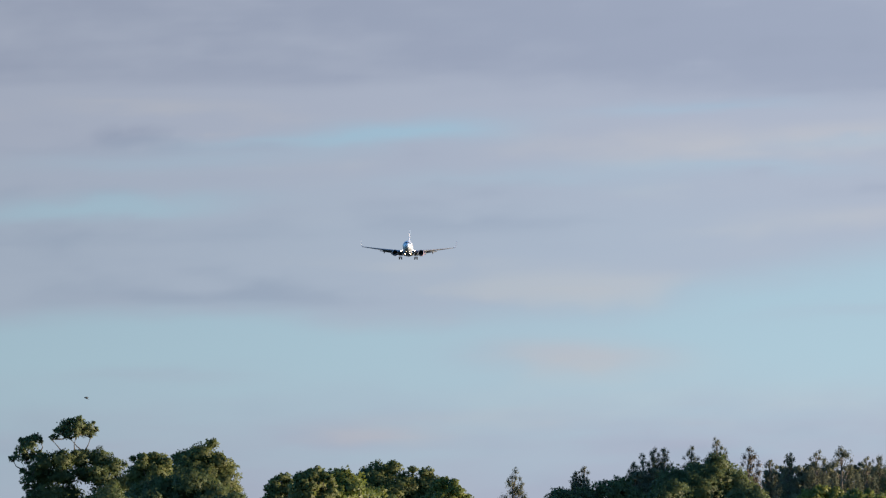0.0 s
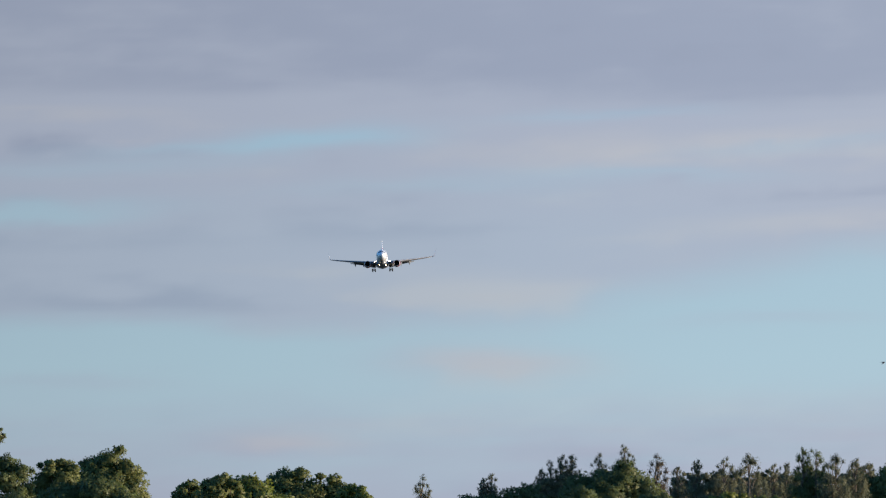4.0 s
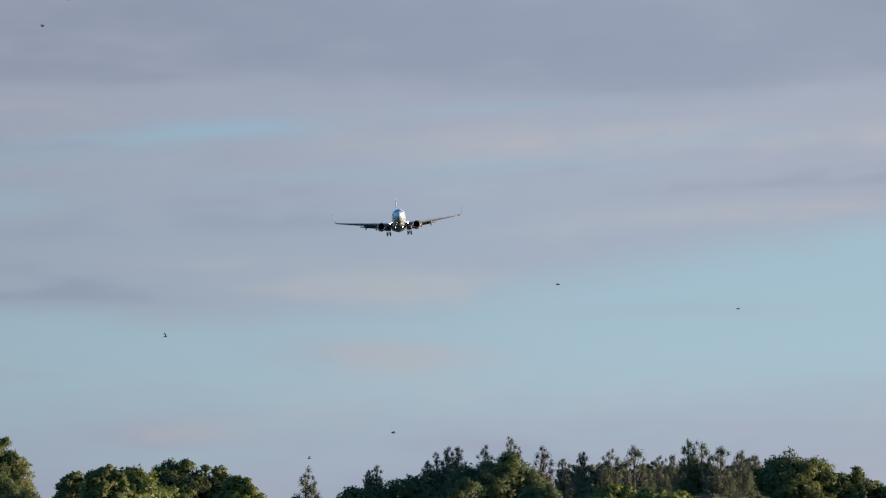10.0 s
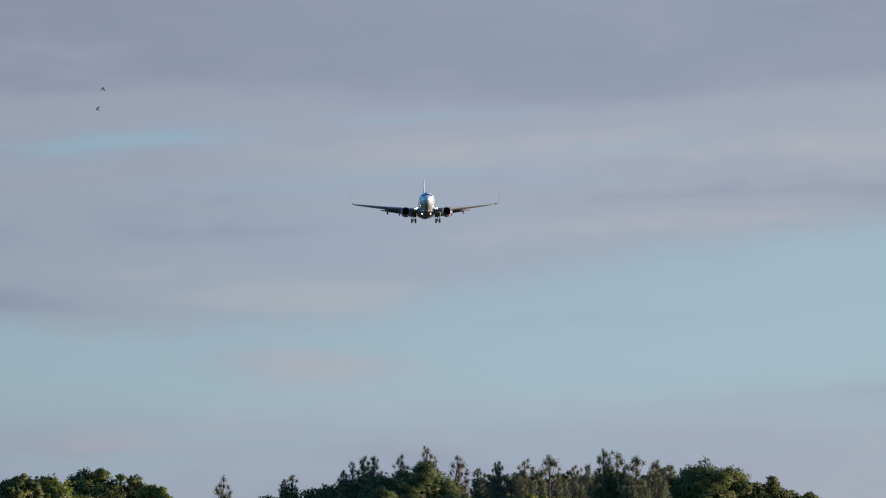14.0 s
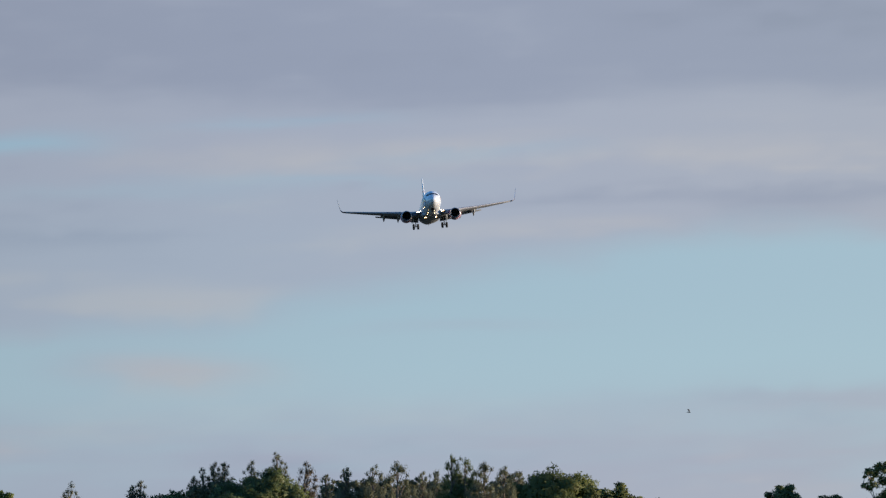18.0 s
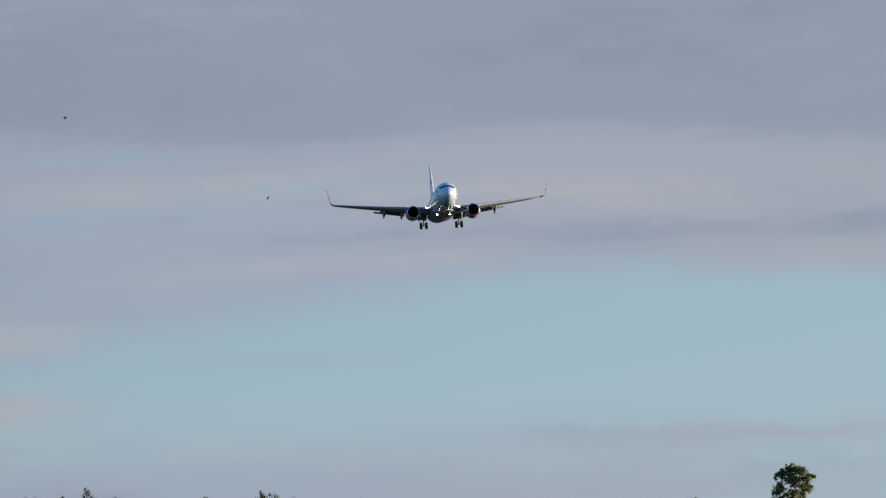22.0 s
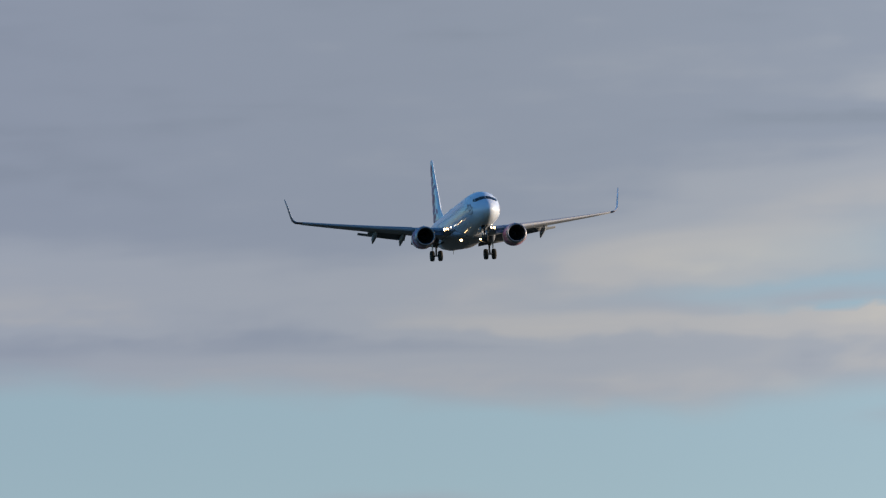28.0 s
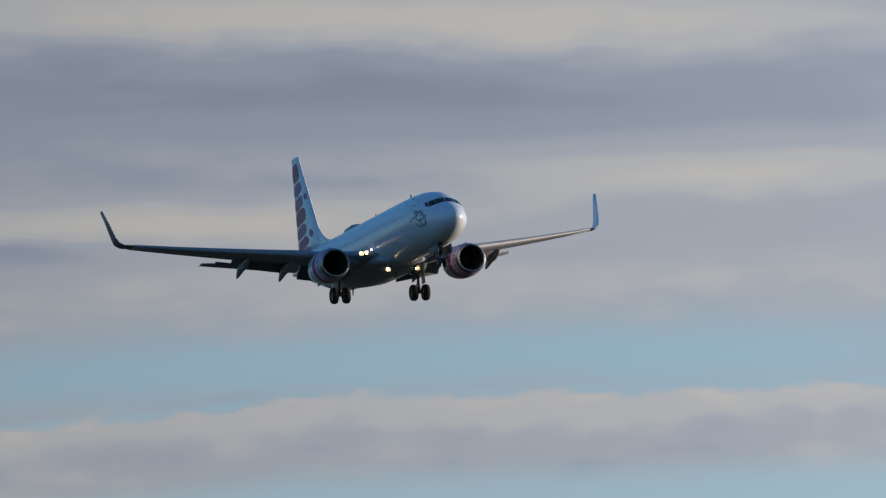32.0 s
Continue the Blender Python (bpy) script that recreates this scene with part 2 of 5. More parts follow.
def cloud_field(u, v):
    """Cover (0 clear, 1 cloud) and light (0 dark grey, 1 cream) of the cloud sheet over the sky chart."""
    slow, fast = fractal(u / 420, v / 90, 3) - .5, fractal(u / 130, v / 34, 8) - .5
    wide = fractal(u / 900, v / 200, 21, 3) - .5
    puff = fractal(u / 95, v / 46, 44, 4) - .5
    uu, vv = u + 160 * slow, v + 46 * slow + 22 * fast + 22 * puff
    # the lower edge of the main deck
    edge = np.interp(u, [-2000, -1241, -840, -457, -140, 0, 100, 330, 600, 900, 1250, 1600, 1900, 2300, 2700, 3300, 3900, 4900],
                     [690, 685, 700, 676, 682, 718, 744, 782, 830, 866, 868, 838, 832, 846, 900, 925, 940, 960])
    cover = step((vv - edge + 24) / np.interp(u, [-600, 0, 400, 1000], [66, 115, 120, 74]))
    thread = fractal((u + 90 * slow) / 210, (v - .05 * u + 40 * slow) / 17, 31, 4) - .5
    light = .52 + .20 * slow + .10 * fast + .22 * wide + .09 * thread + .12 * puff
    # early part: lavender deck, darker at the top, with clear slits
    early = step((700 - u) / 900)
    cover = cover * (1 - early * .22 * step((1040 - v) / 200))
    # the upper deck is darker everywhere
    roof = np.interp(u, [-2000, 200, 600, 900, 1400, 1800, 2600, 3200], [1085, 1088, 1112, 1100, 1062, 1085, 1300, 1300])
    light -= np.interp(u, [-600, 600, 1500, 2600, 3200], [.18, .22, .22, .10, 0]) * step((vv - roof + 120 * wide + 40) / 120)
    for cu, cv, hu, hv, tilt, a in [(-500, 1034, 170, 20, .04, .95), (-720, 1022, 190, 11, .05, .5), (-1090, 890, 240, 18, .05, .75), (20, 965, 260, 14, 0, .4), (-330, 940, 260, 16, .02, .3),
                                    (-30, 1068, 160, 12, .02, .45), (-900, 985, 300, 20, .04, .35), (300, 1010, 200, 12, .05, .3)]:
        cover -= a * streak(uu, vv, cu, cv, hu, hv, tilt)
    for cu, cv, hu, hv, tilt, a in [(-270, 752, 250, 32, .03, .27), (-600, 800, 300, 22, 0, .14), (250, 880, 420, 28, .08, .12), (-1000, 1080, 300, 28, 0, .12),
                                    (120, 1010, 420, 36, .06, .11), (-760, 738, 380, 24, 0, -.14), (-350, 860, 320, 16, 0, -.08), (420, 930, 330, 15, .05, -.09), (-960, 1004, 300, 24, .03, -.17)]:
        light += a * streak(uu, vv, cu, cv, hu, hv, tilt)
    # thin wisps in the clear band and haze near the horizon
    cover += .80 * streak(uu, vv, -220, 632, 200, 28, 0) + .28 * streak(uu, vv, -1000, 590, 160, 14, 0) + .25 * streak(uu, vv, 300, 712, 200, 12, .05)
    cover += .22 * streak(uu, vv, -580, 496, 130, 24, .02) + .25 * streak(uu, vv, -120, 470, 160, 20, 0)
    light += .12 * streak(uu, vv, -580, 496, 150, 30, .02) + .22 * streak(uu, vv, -220, 632, 220, 36, 0)
    cover += .92 * step((650 + .02 * u - vv) / 190) * (.8 + 1.1 * slow + .5 * thread)
    cover += .45 * streak(uu, vv, 1050, 585, 500, 16, .02) + .7 * streak(uu, vv, 1545, 668, 140, 16, .06)
    # middle part: a dark deck with lighter bands below it
    for cu, cv, hu, hv, tilt, a in [(800, 1030, 560, 34, .0, .11), (1250, 949, 420, 24, 0, -.06), (800, 1000, 260, 26, 0, .12), (950, 936, 420, 24, 0, -.07),
                                    (2030, 1120, 420, 60, .10, .12), (1950, 992, 330, 20, -.01, .26), (1500, 905, 300, 30, 0, .06), (2080, 1112, 360, 40, .05, .09),
                                    (1700, 950, 420, 20, 0, -.09), (1300, 1180, 500, 80, 0, -.04), (1250, 1170, 420, 150, 0, .06), (300, 960, 330, 160, 0, -.05)]:
        light += a * streak(uu, vv, cu, cv, hu, hv, tilt)
    # last part: bright slots, a clear gap and a bank below it
    gap = streak(uu, vv, 2330, 1056, 300, 20, .05) * .65 + streak(uu, vv, 2950, 1145, 560, 58, .05) + streak(uu, vv, 3900, 1180, 620, 72, .01)
    cover -= 1.0 * gap
    for cu, cv, hu, hv, tilt, a in [(2980, 1415, 430, 38, .01, .50), (3980, 1500, 420, 40, .03, .42), (3350, 1480, 420, 24, .02, -.16), (2500, 1345, 420, 22, 0, -.22),
                                    (2150, 1115, 280, 40, .02, .13), (2590, 822, 190, 20, 0, -.18), (1545, 668, 160, 20, .06, -.12), (3300, 1650, 800, 75, 0, -.40), (3400, 1775, 900, 42, -.02, .50), (3300, 1310, 600, 42, 0, .16),
                                    (2600, 1240, 500, 40, .02, .12), (2450, 1500, 500, 80, 0, -.07), (4200, 1340, 400, 40, .02, .12)]:
        light += a * streak(uu, vv, cu, cv, hu, hv, tilt)
    late = step((u - 2050) / 350)
    top = np.interp(u, [2000, 2205, 2444, 2720, 3012, 3240, 3670, 4288, 4900], [990, 1018, 1034, 1053, 1079, 1110, 1120, 1138, 1140])
    bank = step((top + 30 * fast + 24 * (fractal(u / 60, v / 40, 5) - .5) - v) / 16) * step((v - top + 185) / 70)
    cover = cover * (1 - late * step((top - v + 10) / 20)) + late * bank + late * 1.1 * streak(uu, vv, 2590, 822, 160, 15, 0) + late * .4 * streak(uu, vv, 3150, 858, 330, 15, 0)
    light += late * bank * (.34 * step(1 - (top - v) / 90) + .02 + .25 * puff)
    return np.clip(cover, 0, 1), np.clip(light, 0, 1)


def srgb(*c):
    return tuple(((x / 255 + .055) / 1.055) ** 2.4 for x in c)


SKY_LEFT = [(0.10, srgb(175, 187, 203)), (0.20, srgb(168, 194, 207)), (0.33, srgb(162, 189, 205)), (0.45, srgb(156, 184, 206)), (0.80, srgb(142, 168, 198))]
SKY_RIGHT = [(0.10, srgb(162, 180, 190)), (0.20, srgb(158, 182, 191)), (0.33, srgb(154, 178, 190)), (0.45, srgb(146, 173, 189)), (0.80, srgb(134, 158, 182))]
CLOUD_LEFT = [(0.0, srgb(137, 147, 168)), (0.30, srgb(151, 161, 182)), (0.52, srgb(166, 175, 193)), (0.75, srgb(179, 183, 193)), (1.0, srgb(194, 188, 184))]
CLOUD_RIGHT = [(0.0, srgb(128, 138, 152)), (0.30, srgb(141, 150, 165)), (0.52, srgb(157, 163, 173)), (0.75, srgb(172, 173, 176)), (1.0, srgb(183, 181, 178))]


def sky_backdrop():
    us, vs = np.arange(-2000, 4900, 16.0), np.arange(-260, 2500, 8.5)
    u, v = np.meshgrid(us, vs)
    cover, light = cloud_field(u.ravel(), v.ravel())
    az, el, r = u.ravel() * UNIT, v.ravel() * UNIT, 4500.0
    co = np.stack([r * np.sin(az) * np.cos(el), r * np.cos(az) * np.cos(el), r * np.sin(el) + 1.7], 1)
    w, h = len(us), len(vs)
    i, j = np.meshgrid(np.arange(w - 1), np.arange(h - 1))
    a = (j * w + i).ravel()
    quads = np.stack([a, a + w, a + w + 1, a + 1], 1)
    me = bpy.data.meshes.new("backdrop")
    me.from_pydata(co, [], quads.tolist())
    for name, val in (("cover", cover), ("light", light), ("side", step((u.ravel() + 200) / 2200)), ("sunward", 2 ** (.22 * u.ravel() / 1176))):
        me.attributes.new(name, "FLOAT", "POINT").data.foreach_set("value", val.astype(np.float32))
    me.polygons.foreach_set("use_smooth", [True] * len(me.polygons))
    m = bpy.data.materials.new("cloudy_sky")
    m.use_nodes = True
    nt = m.node_tree
    n, l = nt.nodes, nt.links
    n.remove(n["Principled BSDF"])
    em = n.new("ShaderNodeEmission")
    l.new(em.outputs[0], n["Material Output"].inputs["Surface"])
    brighter = n.new("ShaderNodeAttribute")          # the sky brightens steadily towards the sun
    brighter.attribute_name = "sunward"
    l.new(brighter.outputs["Fac"], em.inputs["Strength"])

    def ramp(stops, fac):
        rp = n.new("ShaderNodeValToRGB")
        rp.color_ramp.interpolation = "EASE"
        while len(rp.color_ramp.elements) < len(stops):
            rp.color_ramp.elements.new(0.5)
        for e, (p, c) in zip(rp.color_ramp.elements, stops):
            e.position, e.color = p, (*c, 1)
        l.new(fac, rp.inputs[0])
        return rp.outputs[0]
    ge = n.new("ShaderNodeNewGeometry")
    se = n.new("ShaderNodeSeparateXYZ")
    l.new(ge.outputs["Position"], se.inputs[0])
    mr = n.new("ShaderNodeMapRange")
    mr.inputs["From Max"].default_value = 900.0
    l.new(se.outputs["Z"], mr.inputs["Value"])
    at = {}
    for name in ("cover", "light", "side"):
        at[name] = n.new("ShaderNodeAttribute")
        at[name].attribute_name = name

    def two(first, second, fac):
        b = n.new("ShaderNodeMix")
        b.data_type = "RGBA"
        l.new(at["side"].outputs["Fac"], b.inputs["Factor"])
        l.new(ramp(first, fac), b.inputs["A"])
        l.new(ramp(second, fac), b.inputs["B"])
        return b.outputs["Result"]
    clear = two(SKY_LEFT, SKY_RIGHT, mr.outputs[0])
    cloud = two(CLOUD_LEFT, CLOUD_RIGHT, at["light"].outputs["Fac"])
    mx = n.new("ShaderNodeMix")
    mx.data_type = "RGBA"
    l.new(at["cover"].outputs["Fac"], mx.inputs["Factor"])
    l.new(clear, mx.inputs["A"])
    l.new(cloud, mx.inputs["B"])
    l.new(mx.outputs["Result"], em.inputs["Color"])
    me.materials.append(m)
    ob = new("backdrop", me)
    return tagged(ob, "pale blue evening sky with long grey and cream cloud streaks", "sky", kind="structure")


backdrop = sky_backdrop()


# ---- the airliner: x forward, y to its left, z up; stations are metres behind the nose ----
def st(xb, y, z):
    return (18.0 - xb, y, z)


FUS_X = [0, .12, .35, .75, 1.3, 1.9, 2.5, 3.1, 4.0, 5.5, 7.5, 11, 15, 19, 23, 25.5, 28, 31, 34, 36.5, 38.2, 39.1]
FUS_TOP = [-.5, -.22, .0, .24, .48, .78, 1.14, 1.42, 1.68, 1.88, 1.97, 2.0, 2.0, 2.0, 2.0, 2.0, 2.0, 1.97, 1.86, 1.64, 1.36, 1.15]
FUS_BOT = [-.56, -.86, -1.08, -1.33, -1.56, -1.72, -1.83, -1.90, -1.97, -2.0, -2.0, -2.0, -2.0, -2.0, -2.0, -1.93, -1.58, -.86, -.08, .48, .80, .98]
FUS_W = [.03, .36, .60, .87, 1.13, 1.34, 1.50, 1.62, 1.75, 1.85, 1.88, 1.88, 1.88, 1.88, 1.88, 1.88, 1.80, 1.50, 1.02, .56, .26, .09]


def fuselage_point(xb, ang, off=0.0):
    """A point of the skin: angle in degrees from the top, to the left positive."""
    t, b, w = np.interp(xb, FUS_X, FUS_TOP), np.interp(xb, FUS_X, FUS_BOT), np.interp(xb, FUS_X, FUS_W)
    q = radians(ang)
    return st(xb, (w + off) * math.sin(q), (t + b) / 2 + ((t - b) / 2 + off) * math.cos(q))


def skin_patch(corners, off=0.012, n=4):
    """A thin panel on the skin between four (station, angle) corners."""
    verts = []
    for lift in (off, -0.02):
        for i in range(n + 1):
            for j in range(n + 1):
                s, t = i / n, j / n
                xb = (corners[0][0] * (1 - s) + corners[1][0] * s) * (1 - t) + (corners[3][0] * (1 - s) + corners[2][0] * s) * t
                an = (corners[0][1] * (1 - s) + corners[1][1] * s) * (1 - t) + (corners[3][1] * (1 - s) + corners[2][1] * s) * t
                verts.append(fuselage_point(xb, an, lift))
    k = n + 1
    faces = [(i * k + j, i * k + j + 1, (i + 1) * k + j + 1, (i + 1) * k + j) for i in range(n) for j in range(n)]
    rim = [i * k for i in range(n)] + [n * k + j for j in range(n)] + [(n - i) * k + n for i in range(n)] + [n - j for j in range(n)]
    o = k * k
    faces += [(rim[i], rim[(i + 1) % len(rim)], rim[(i + 1) % len(rim)] + o, rim[i] + o) for i in range(len(rim))]
    return verts, faces


def airfoil(xb, y, z, chord, thick, twist=0.0, up=(0, 0, 1), n=9):
    """A ring of section points; up is the way of its thickness."""
    pts = []
    cs = [0.5 - 0.5 * math.cos(math.pi * i / (n - 1)) for i in range(n)]
    th = [5 * thick * (0.2969 * math.sqrt(c) - 0.126 * c - 0.3516 * c * c + 0.2843 * c ** 3 - 0.1015 * c ** 4) for c in cs]
    ring = [(c, t * 1.05) for c, t in zip(cs, th)] + [(c, -t * 0.95) for c, t in list(zip(cs, th))[-2:0:-1]]
    for c, t in ring:
        dx, dz = c * chord, t * chord
        a = radians(twist)
        dx, dz = dx * math.cos(a) + dz * math.sin(a), -dx * math.sin(a) + dz * math.cos(a)
        pts.append(st(xb + dx, y + dz * up[1], z + dz * up[2]))
    return pts


WING_Y = [1.2, 3.4, 5.8, 9.5, 13.0, 16.5]
WING_LE = [12.9, 14.25, 15.55, 17.5, 19.35, 21.2]
WING_CH = [8.2, 6.2, 4.75, 3.75, 2.75, 1.75]


def wing_at(y):
    """Leading edge, chord and height of the wing, which bends gently upwards to its tip."""
    le, ch = (float(np.interp(y, WING_Y, a)) for a in (WING_LE, WING_CH))
    return le, ch, -1.2 + .1348 * (y - 1.2) + .00182 * (y - 1.2) * (y - 5.8)


def beam(shape, at, out):
    """Turn a lamp's shape along its beam, down and out (degrees), and carry it to its place."""
    turn = Euler((0, radians(11), radians(out))).to_matrix()
    verts, faces = shape
    return [Vector(at) + turn @ Vector(v) for v in verts], faces


def build_airliner():
    air = new("airliner")
    tagged(air, "white twin-jet airliner descending with wheels down and landing lights on", "airplane")
    rings = []
    fx = sorted(set(FUS_X + [2.2, 2.8, 9, 13, 17, 21, 27, 29.5, 32.5, 35.2]))
    for xb in fx:
        rings.append([fuselage_point(xb, 360 * j / 40) for j in range(40)])
    body = mesh_part("fuselage", *loft(rings), M_WHITE, air, "glossy white fuselage")
    # belly fairing, with its underside shade put into a greyer colour
    fr = []
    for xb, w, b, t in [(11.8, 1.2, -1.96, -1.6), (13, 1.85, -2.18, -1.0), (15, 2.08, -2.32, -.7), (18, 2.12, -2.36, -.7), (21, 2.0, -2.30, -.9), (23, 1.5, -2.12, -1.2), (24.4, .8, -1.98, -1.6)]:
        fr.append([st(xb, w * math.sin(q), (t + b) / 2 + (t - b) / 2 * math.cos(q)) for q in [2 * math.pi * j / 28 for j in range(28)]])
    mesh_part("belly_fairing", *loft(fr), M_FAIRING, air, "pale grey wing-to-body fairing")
    # flight deck windows
    for s in (1, -1):
        mesh_part("window_surround", *skin_patch([(1.70, s * .3), (2.30, s * .3), (2.42, s * 30), (1.82, s * 33)], 0.006, 5), M_DARKGREY, air)
        for k, c in enumerate([[(1.68, 1), (2.30, 1), (2.38, 28), (1.78, 31)], [(1.80, 32), (2.40, 29), (2.66, 43), (2.12, 51)], [(2.15, 52), (2.68, 44.5), (2.95, 47), (2.62, 56)]]):
            mesh_part("cockpit_window", *skin_patch([(x, s * a) for x, a in c], 0.012, 5), M_GLASS, air)
        for k in range(42):
            xb = 5.9 + 0.56 * k
            mesh_part("cabin_window", *skin_patch([(xb, s * 72), (xb + .22, s * 72), (xb + .22, s * 81), (xb, s * 81)], 0.008, 1), M_CABIN, air)
        for xb in (4.6, 31.2):
            for a, b in (((xb, 52), (xb, 104)), ((xb + .86, 52), (xb + .86, 104))):
                mesh_part("door_seam", *skin_patch([(a[0], s * a[1]), (a[0] + .018, s * a[1]), (b[0] + .018, s * b[1]), (b[0], s * b[1])], 0.006, 6), M_FAIRING, air)
    # looping strokes where a painted signature stands on the nose
    def stroke(path, wide):
        verts, n = [], len(path)
        for lift in (.010, -.02):
            for i, (x, a) in enumerate(path):
                (x0, a0), (x1, a1) = path[max(0, i - 1)], path[min(n - 1, i + 1)]
                dx, da = (x1 - x0), (a1 - a0) * .031
                d = math.hypot(dx, da) or 1
                w = wide * (.35 + .65 * math.sin(math.pi * (i + .5) / n))
                for sg in (1, -1):
                    verts.append(fuselage_point(x - sg * da / d * w, a + sg * dx / d * w / .031, lift))
        o = 2 * n
        faces = [(2 * i, 2 * i + 1, 2 * i + 3, 2 * i + 2) for i in range(n - 1)]
        faces += [(2 * i, 2 * i + 2, 2 * i + 2 + o, 2 * i + o) for i in range(n - 1)] + [(2 * i + 1, 2 * i + 3, 2 * i + 3 + o, 2 * i + 1 + o) for i in range(n - 1)]
        return verts, faces
    strokes = [([(2.35 + 1.9 * i / 12, -84 - 5 * math.sin(i * .9)) for i in range(13)], .09),
               ([(2.9 + .42 * math.cos(q), -99 + 13 * math.sin(q)) for q in [.5 * i for i in range(13)]], .075),
               ([(3.3 + .55 * math.cos(q), -92 + 9 * math.sin(q)) for q in [1 + .45 * i for i in range(14)]], .07),
               ([(3.9 + .25 * math.cos(q), -88 + 7 * math.sin(q)) for q in [.5 * i for i in range(12)]], .06),
               ([(2.5 + .22 * i, -112 - 4 * math.sin(i * .6)) for i in range(8)], .06),
               ([(3.75 + .22 * i, -91 - 2 * i) for i in range(6)], .045)]
    for path, wide in strokes:
        for s in (1, -1):
            mesh_part("livery_mark", *stroke([(x - .25, (a + 8) * s) for x, a in path], wide), M_SCRIPT, body)
    # small ports and scuffs on the forward skin
    for x0, a0 in ((3.9, -44), (4.1, -58), (5.2, -38), (6.0, -50), (6.9, -40), (7.7, -55), (2.2, -100), (3.3, -72)):
        for s in (1, -1):
            mesh_part("skin_port", *skin_patch([(x0, s * a0), (x0 + .16, s * a0), (x0 + .16, s * (a0 - 4)), (x0, s * (a0 - 4))], 0.006, 1), M_DARKGREY, body)
    # wings
    for s in (1, -1):
        up = (0, 0, 1)
        secs = [airfoil(wing_at(y)[0], s * y, wing_at(y)[2], wing_at(y)[1], 0.125 - 0.002 * y, 1.0, up) for y in (1.2, 2.4, 3.4, 4.6, 5.8, 7.6, 9.5, 11.2, 13.0, 14.8, 16.5)]
        wing = mesh_part("wing", *loft(secs), M_GREY, air, "grey swept wing")
        wl = []
        for y, le, z, ch, lean in [(16.5, 21.2, 1.16, 1.75, 0), (17.0, 21.5, 1.25, 1.62, 18), (17.32, 21.8, 1.50, 1.45, 50), (17.47, 22.1, 1.92, 1.25, 74), (17.68, 22.8, 2.98, .94, 78), (17.9, 23.6, 3.98, .60, 78)]:
            q = radians(lean)
            wl.append(airfoil(le, s * y, z, ch, 0.10, 0, (0, -s * math.sin(q), math.cos(q))))
        tip = mesh_part("winglet", *loft(wl), M_WHITE, wing, "upturned blended winglet, white inside and plum grey outside").data
        tip.materials.append(M_PLUM)
        for p in tip.polygons:
            p.material_index = int(p.normal.y * s > .15)
        mesh_part("tip_lamp", *lathe([(-.08, .001), (-.05, .03), (0, .045), (.05, .03), (.08, .001)], st(21.16, s * 16.4, 1.16), sides=10), M_GLASS, wing)
        # leading-edge slats, drooped
        for y0, y1 in ((5.75, 8.45), (8.46, 11.2), (11.21, 13.9), (13.91, 16.45)):
            sr = []
            for y in np.linspace(y0, y1, 6):
                le, ch, z = wing_at(y)
                sr.append(airfoil(le - 0.06 - .03 * ch, s * y, z - .025 - .004 * ch, ch * .17, 0.56, -3, n=13))
            mesh_part("slat", *loft(sr, False), M_SLAT, wing, "drooped leading-edge slat")
        # flaps, two panels behind each other, lowered
        for y0, y1 in ((2.15, 5.1), (5.75, 10.6)):
            for back, drop, frac, ang in (((0.88, -.08, .21, 26), (1.06, -.40, .14, 42)) if y0 < 3 else ((0.90, -.04, .20, 20), (1.07, -.27, .12, 32))):
                fl = []
                far = y1 - (1.0 if back < 1 and y1 > 6 else 0)
                for y in (y0, (y0 + far) / 2, far):
                    le, ch, z = wing_at(y)
                    c = min(ch, 4.9)
                    fl.append(airfoil(le + ch - c + c * back, s * y, z + drop * c / 4.2, c * frac, 0.13, ang))
                mesh_part("flap", *loft(fl), M_FLAP, wing, "lowered trailing-edge flap")
        # a hinged flap folded out under the inboard leading edge
        kr = []
        for y in (2.75, 3.3, 3.9):
            le, ch, z = wing_at(y)
            kr.append(airfoil(le - .42, s * y, z - .62, .85, .12, -36))
        mesh_part("leading_edge_flap", *loft(kr), M_FLAP, wing, "folded-out leading-edge flap beside the engine")
        # flap track fairings hanging under the trailing edge
        for y in (3.4, 6.2, 9.0):
            le, ch, z = wing_at(y)
            te = le + ch
            rr = []
            for f, wdt, hgt, dz in [(-2.2, .03, .03, -.25), (-1.7, .17, .20, -.38), (-.9, .24, .30, -.50), (-.1, .25, .32, -.56), (.5, .20, .26, -.76), (1.05, .10, .14, -1.0), (1.35, .02, .03, -1.12)]:
                rr.append([st(te + f, s * y + wdt * math.sin(q), z + dz + hgt * math.cos(q)) for q in [2 * math.pi * j / 12 for j in range(12)]])
            mesh_part("flap_fairing", *loft(rr), M_GREY, wing, "pointed flap track fairing")
        # landing lamps at the wing root and under the belly, each a bulb deep in its reflector bowl
        le, ch, z = wing_at(2.35)
        lamps = [("landing_lamp", .15, st(le - .08, s * 2.64, z + .06), wing, "bright wing-root landing lamp"),
                 ("landing_lamp", .15, st(le - .24, s * 2.32, z + .08), wing, "bright wing-root landing lamp"),
                 ("belly_lamp", .16, st(12.9, s * 1.02, -2.24), air, "bright belly landing lamp")]
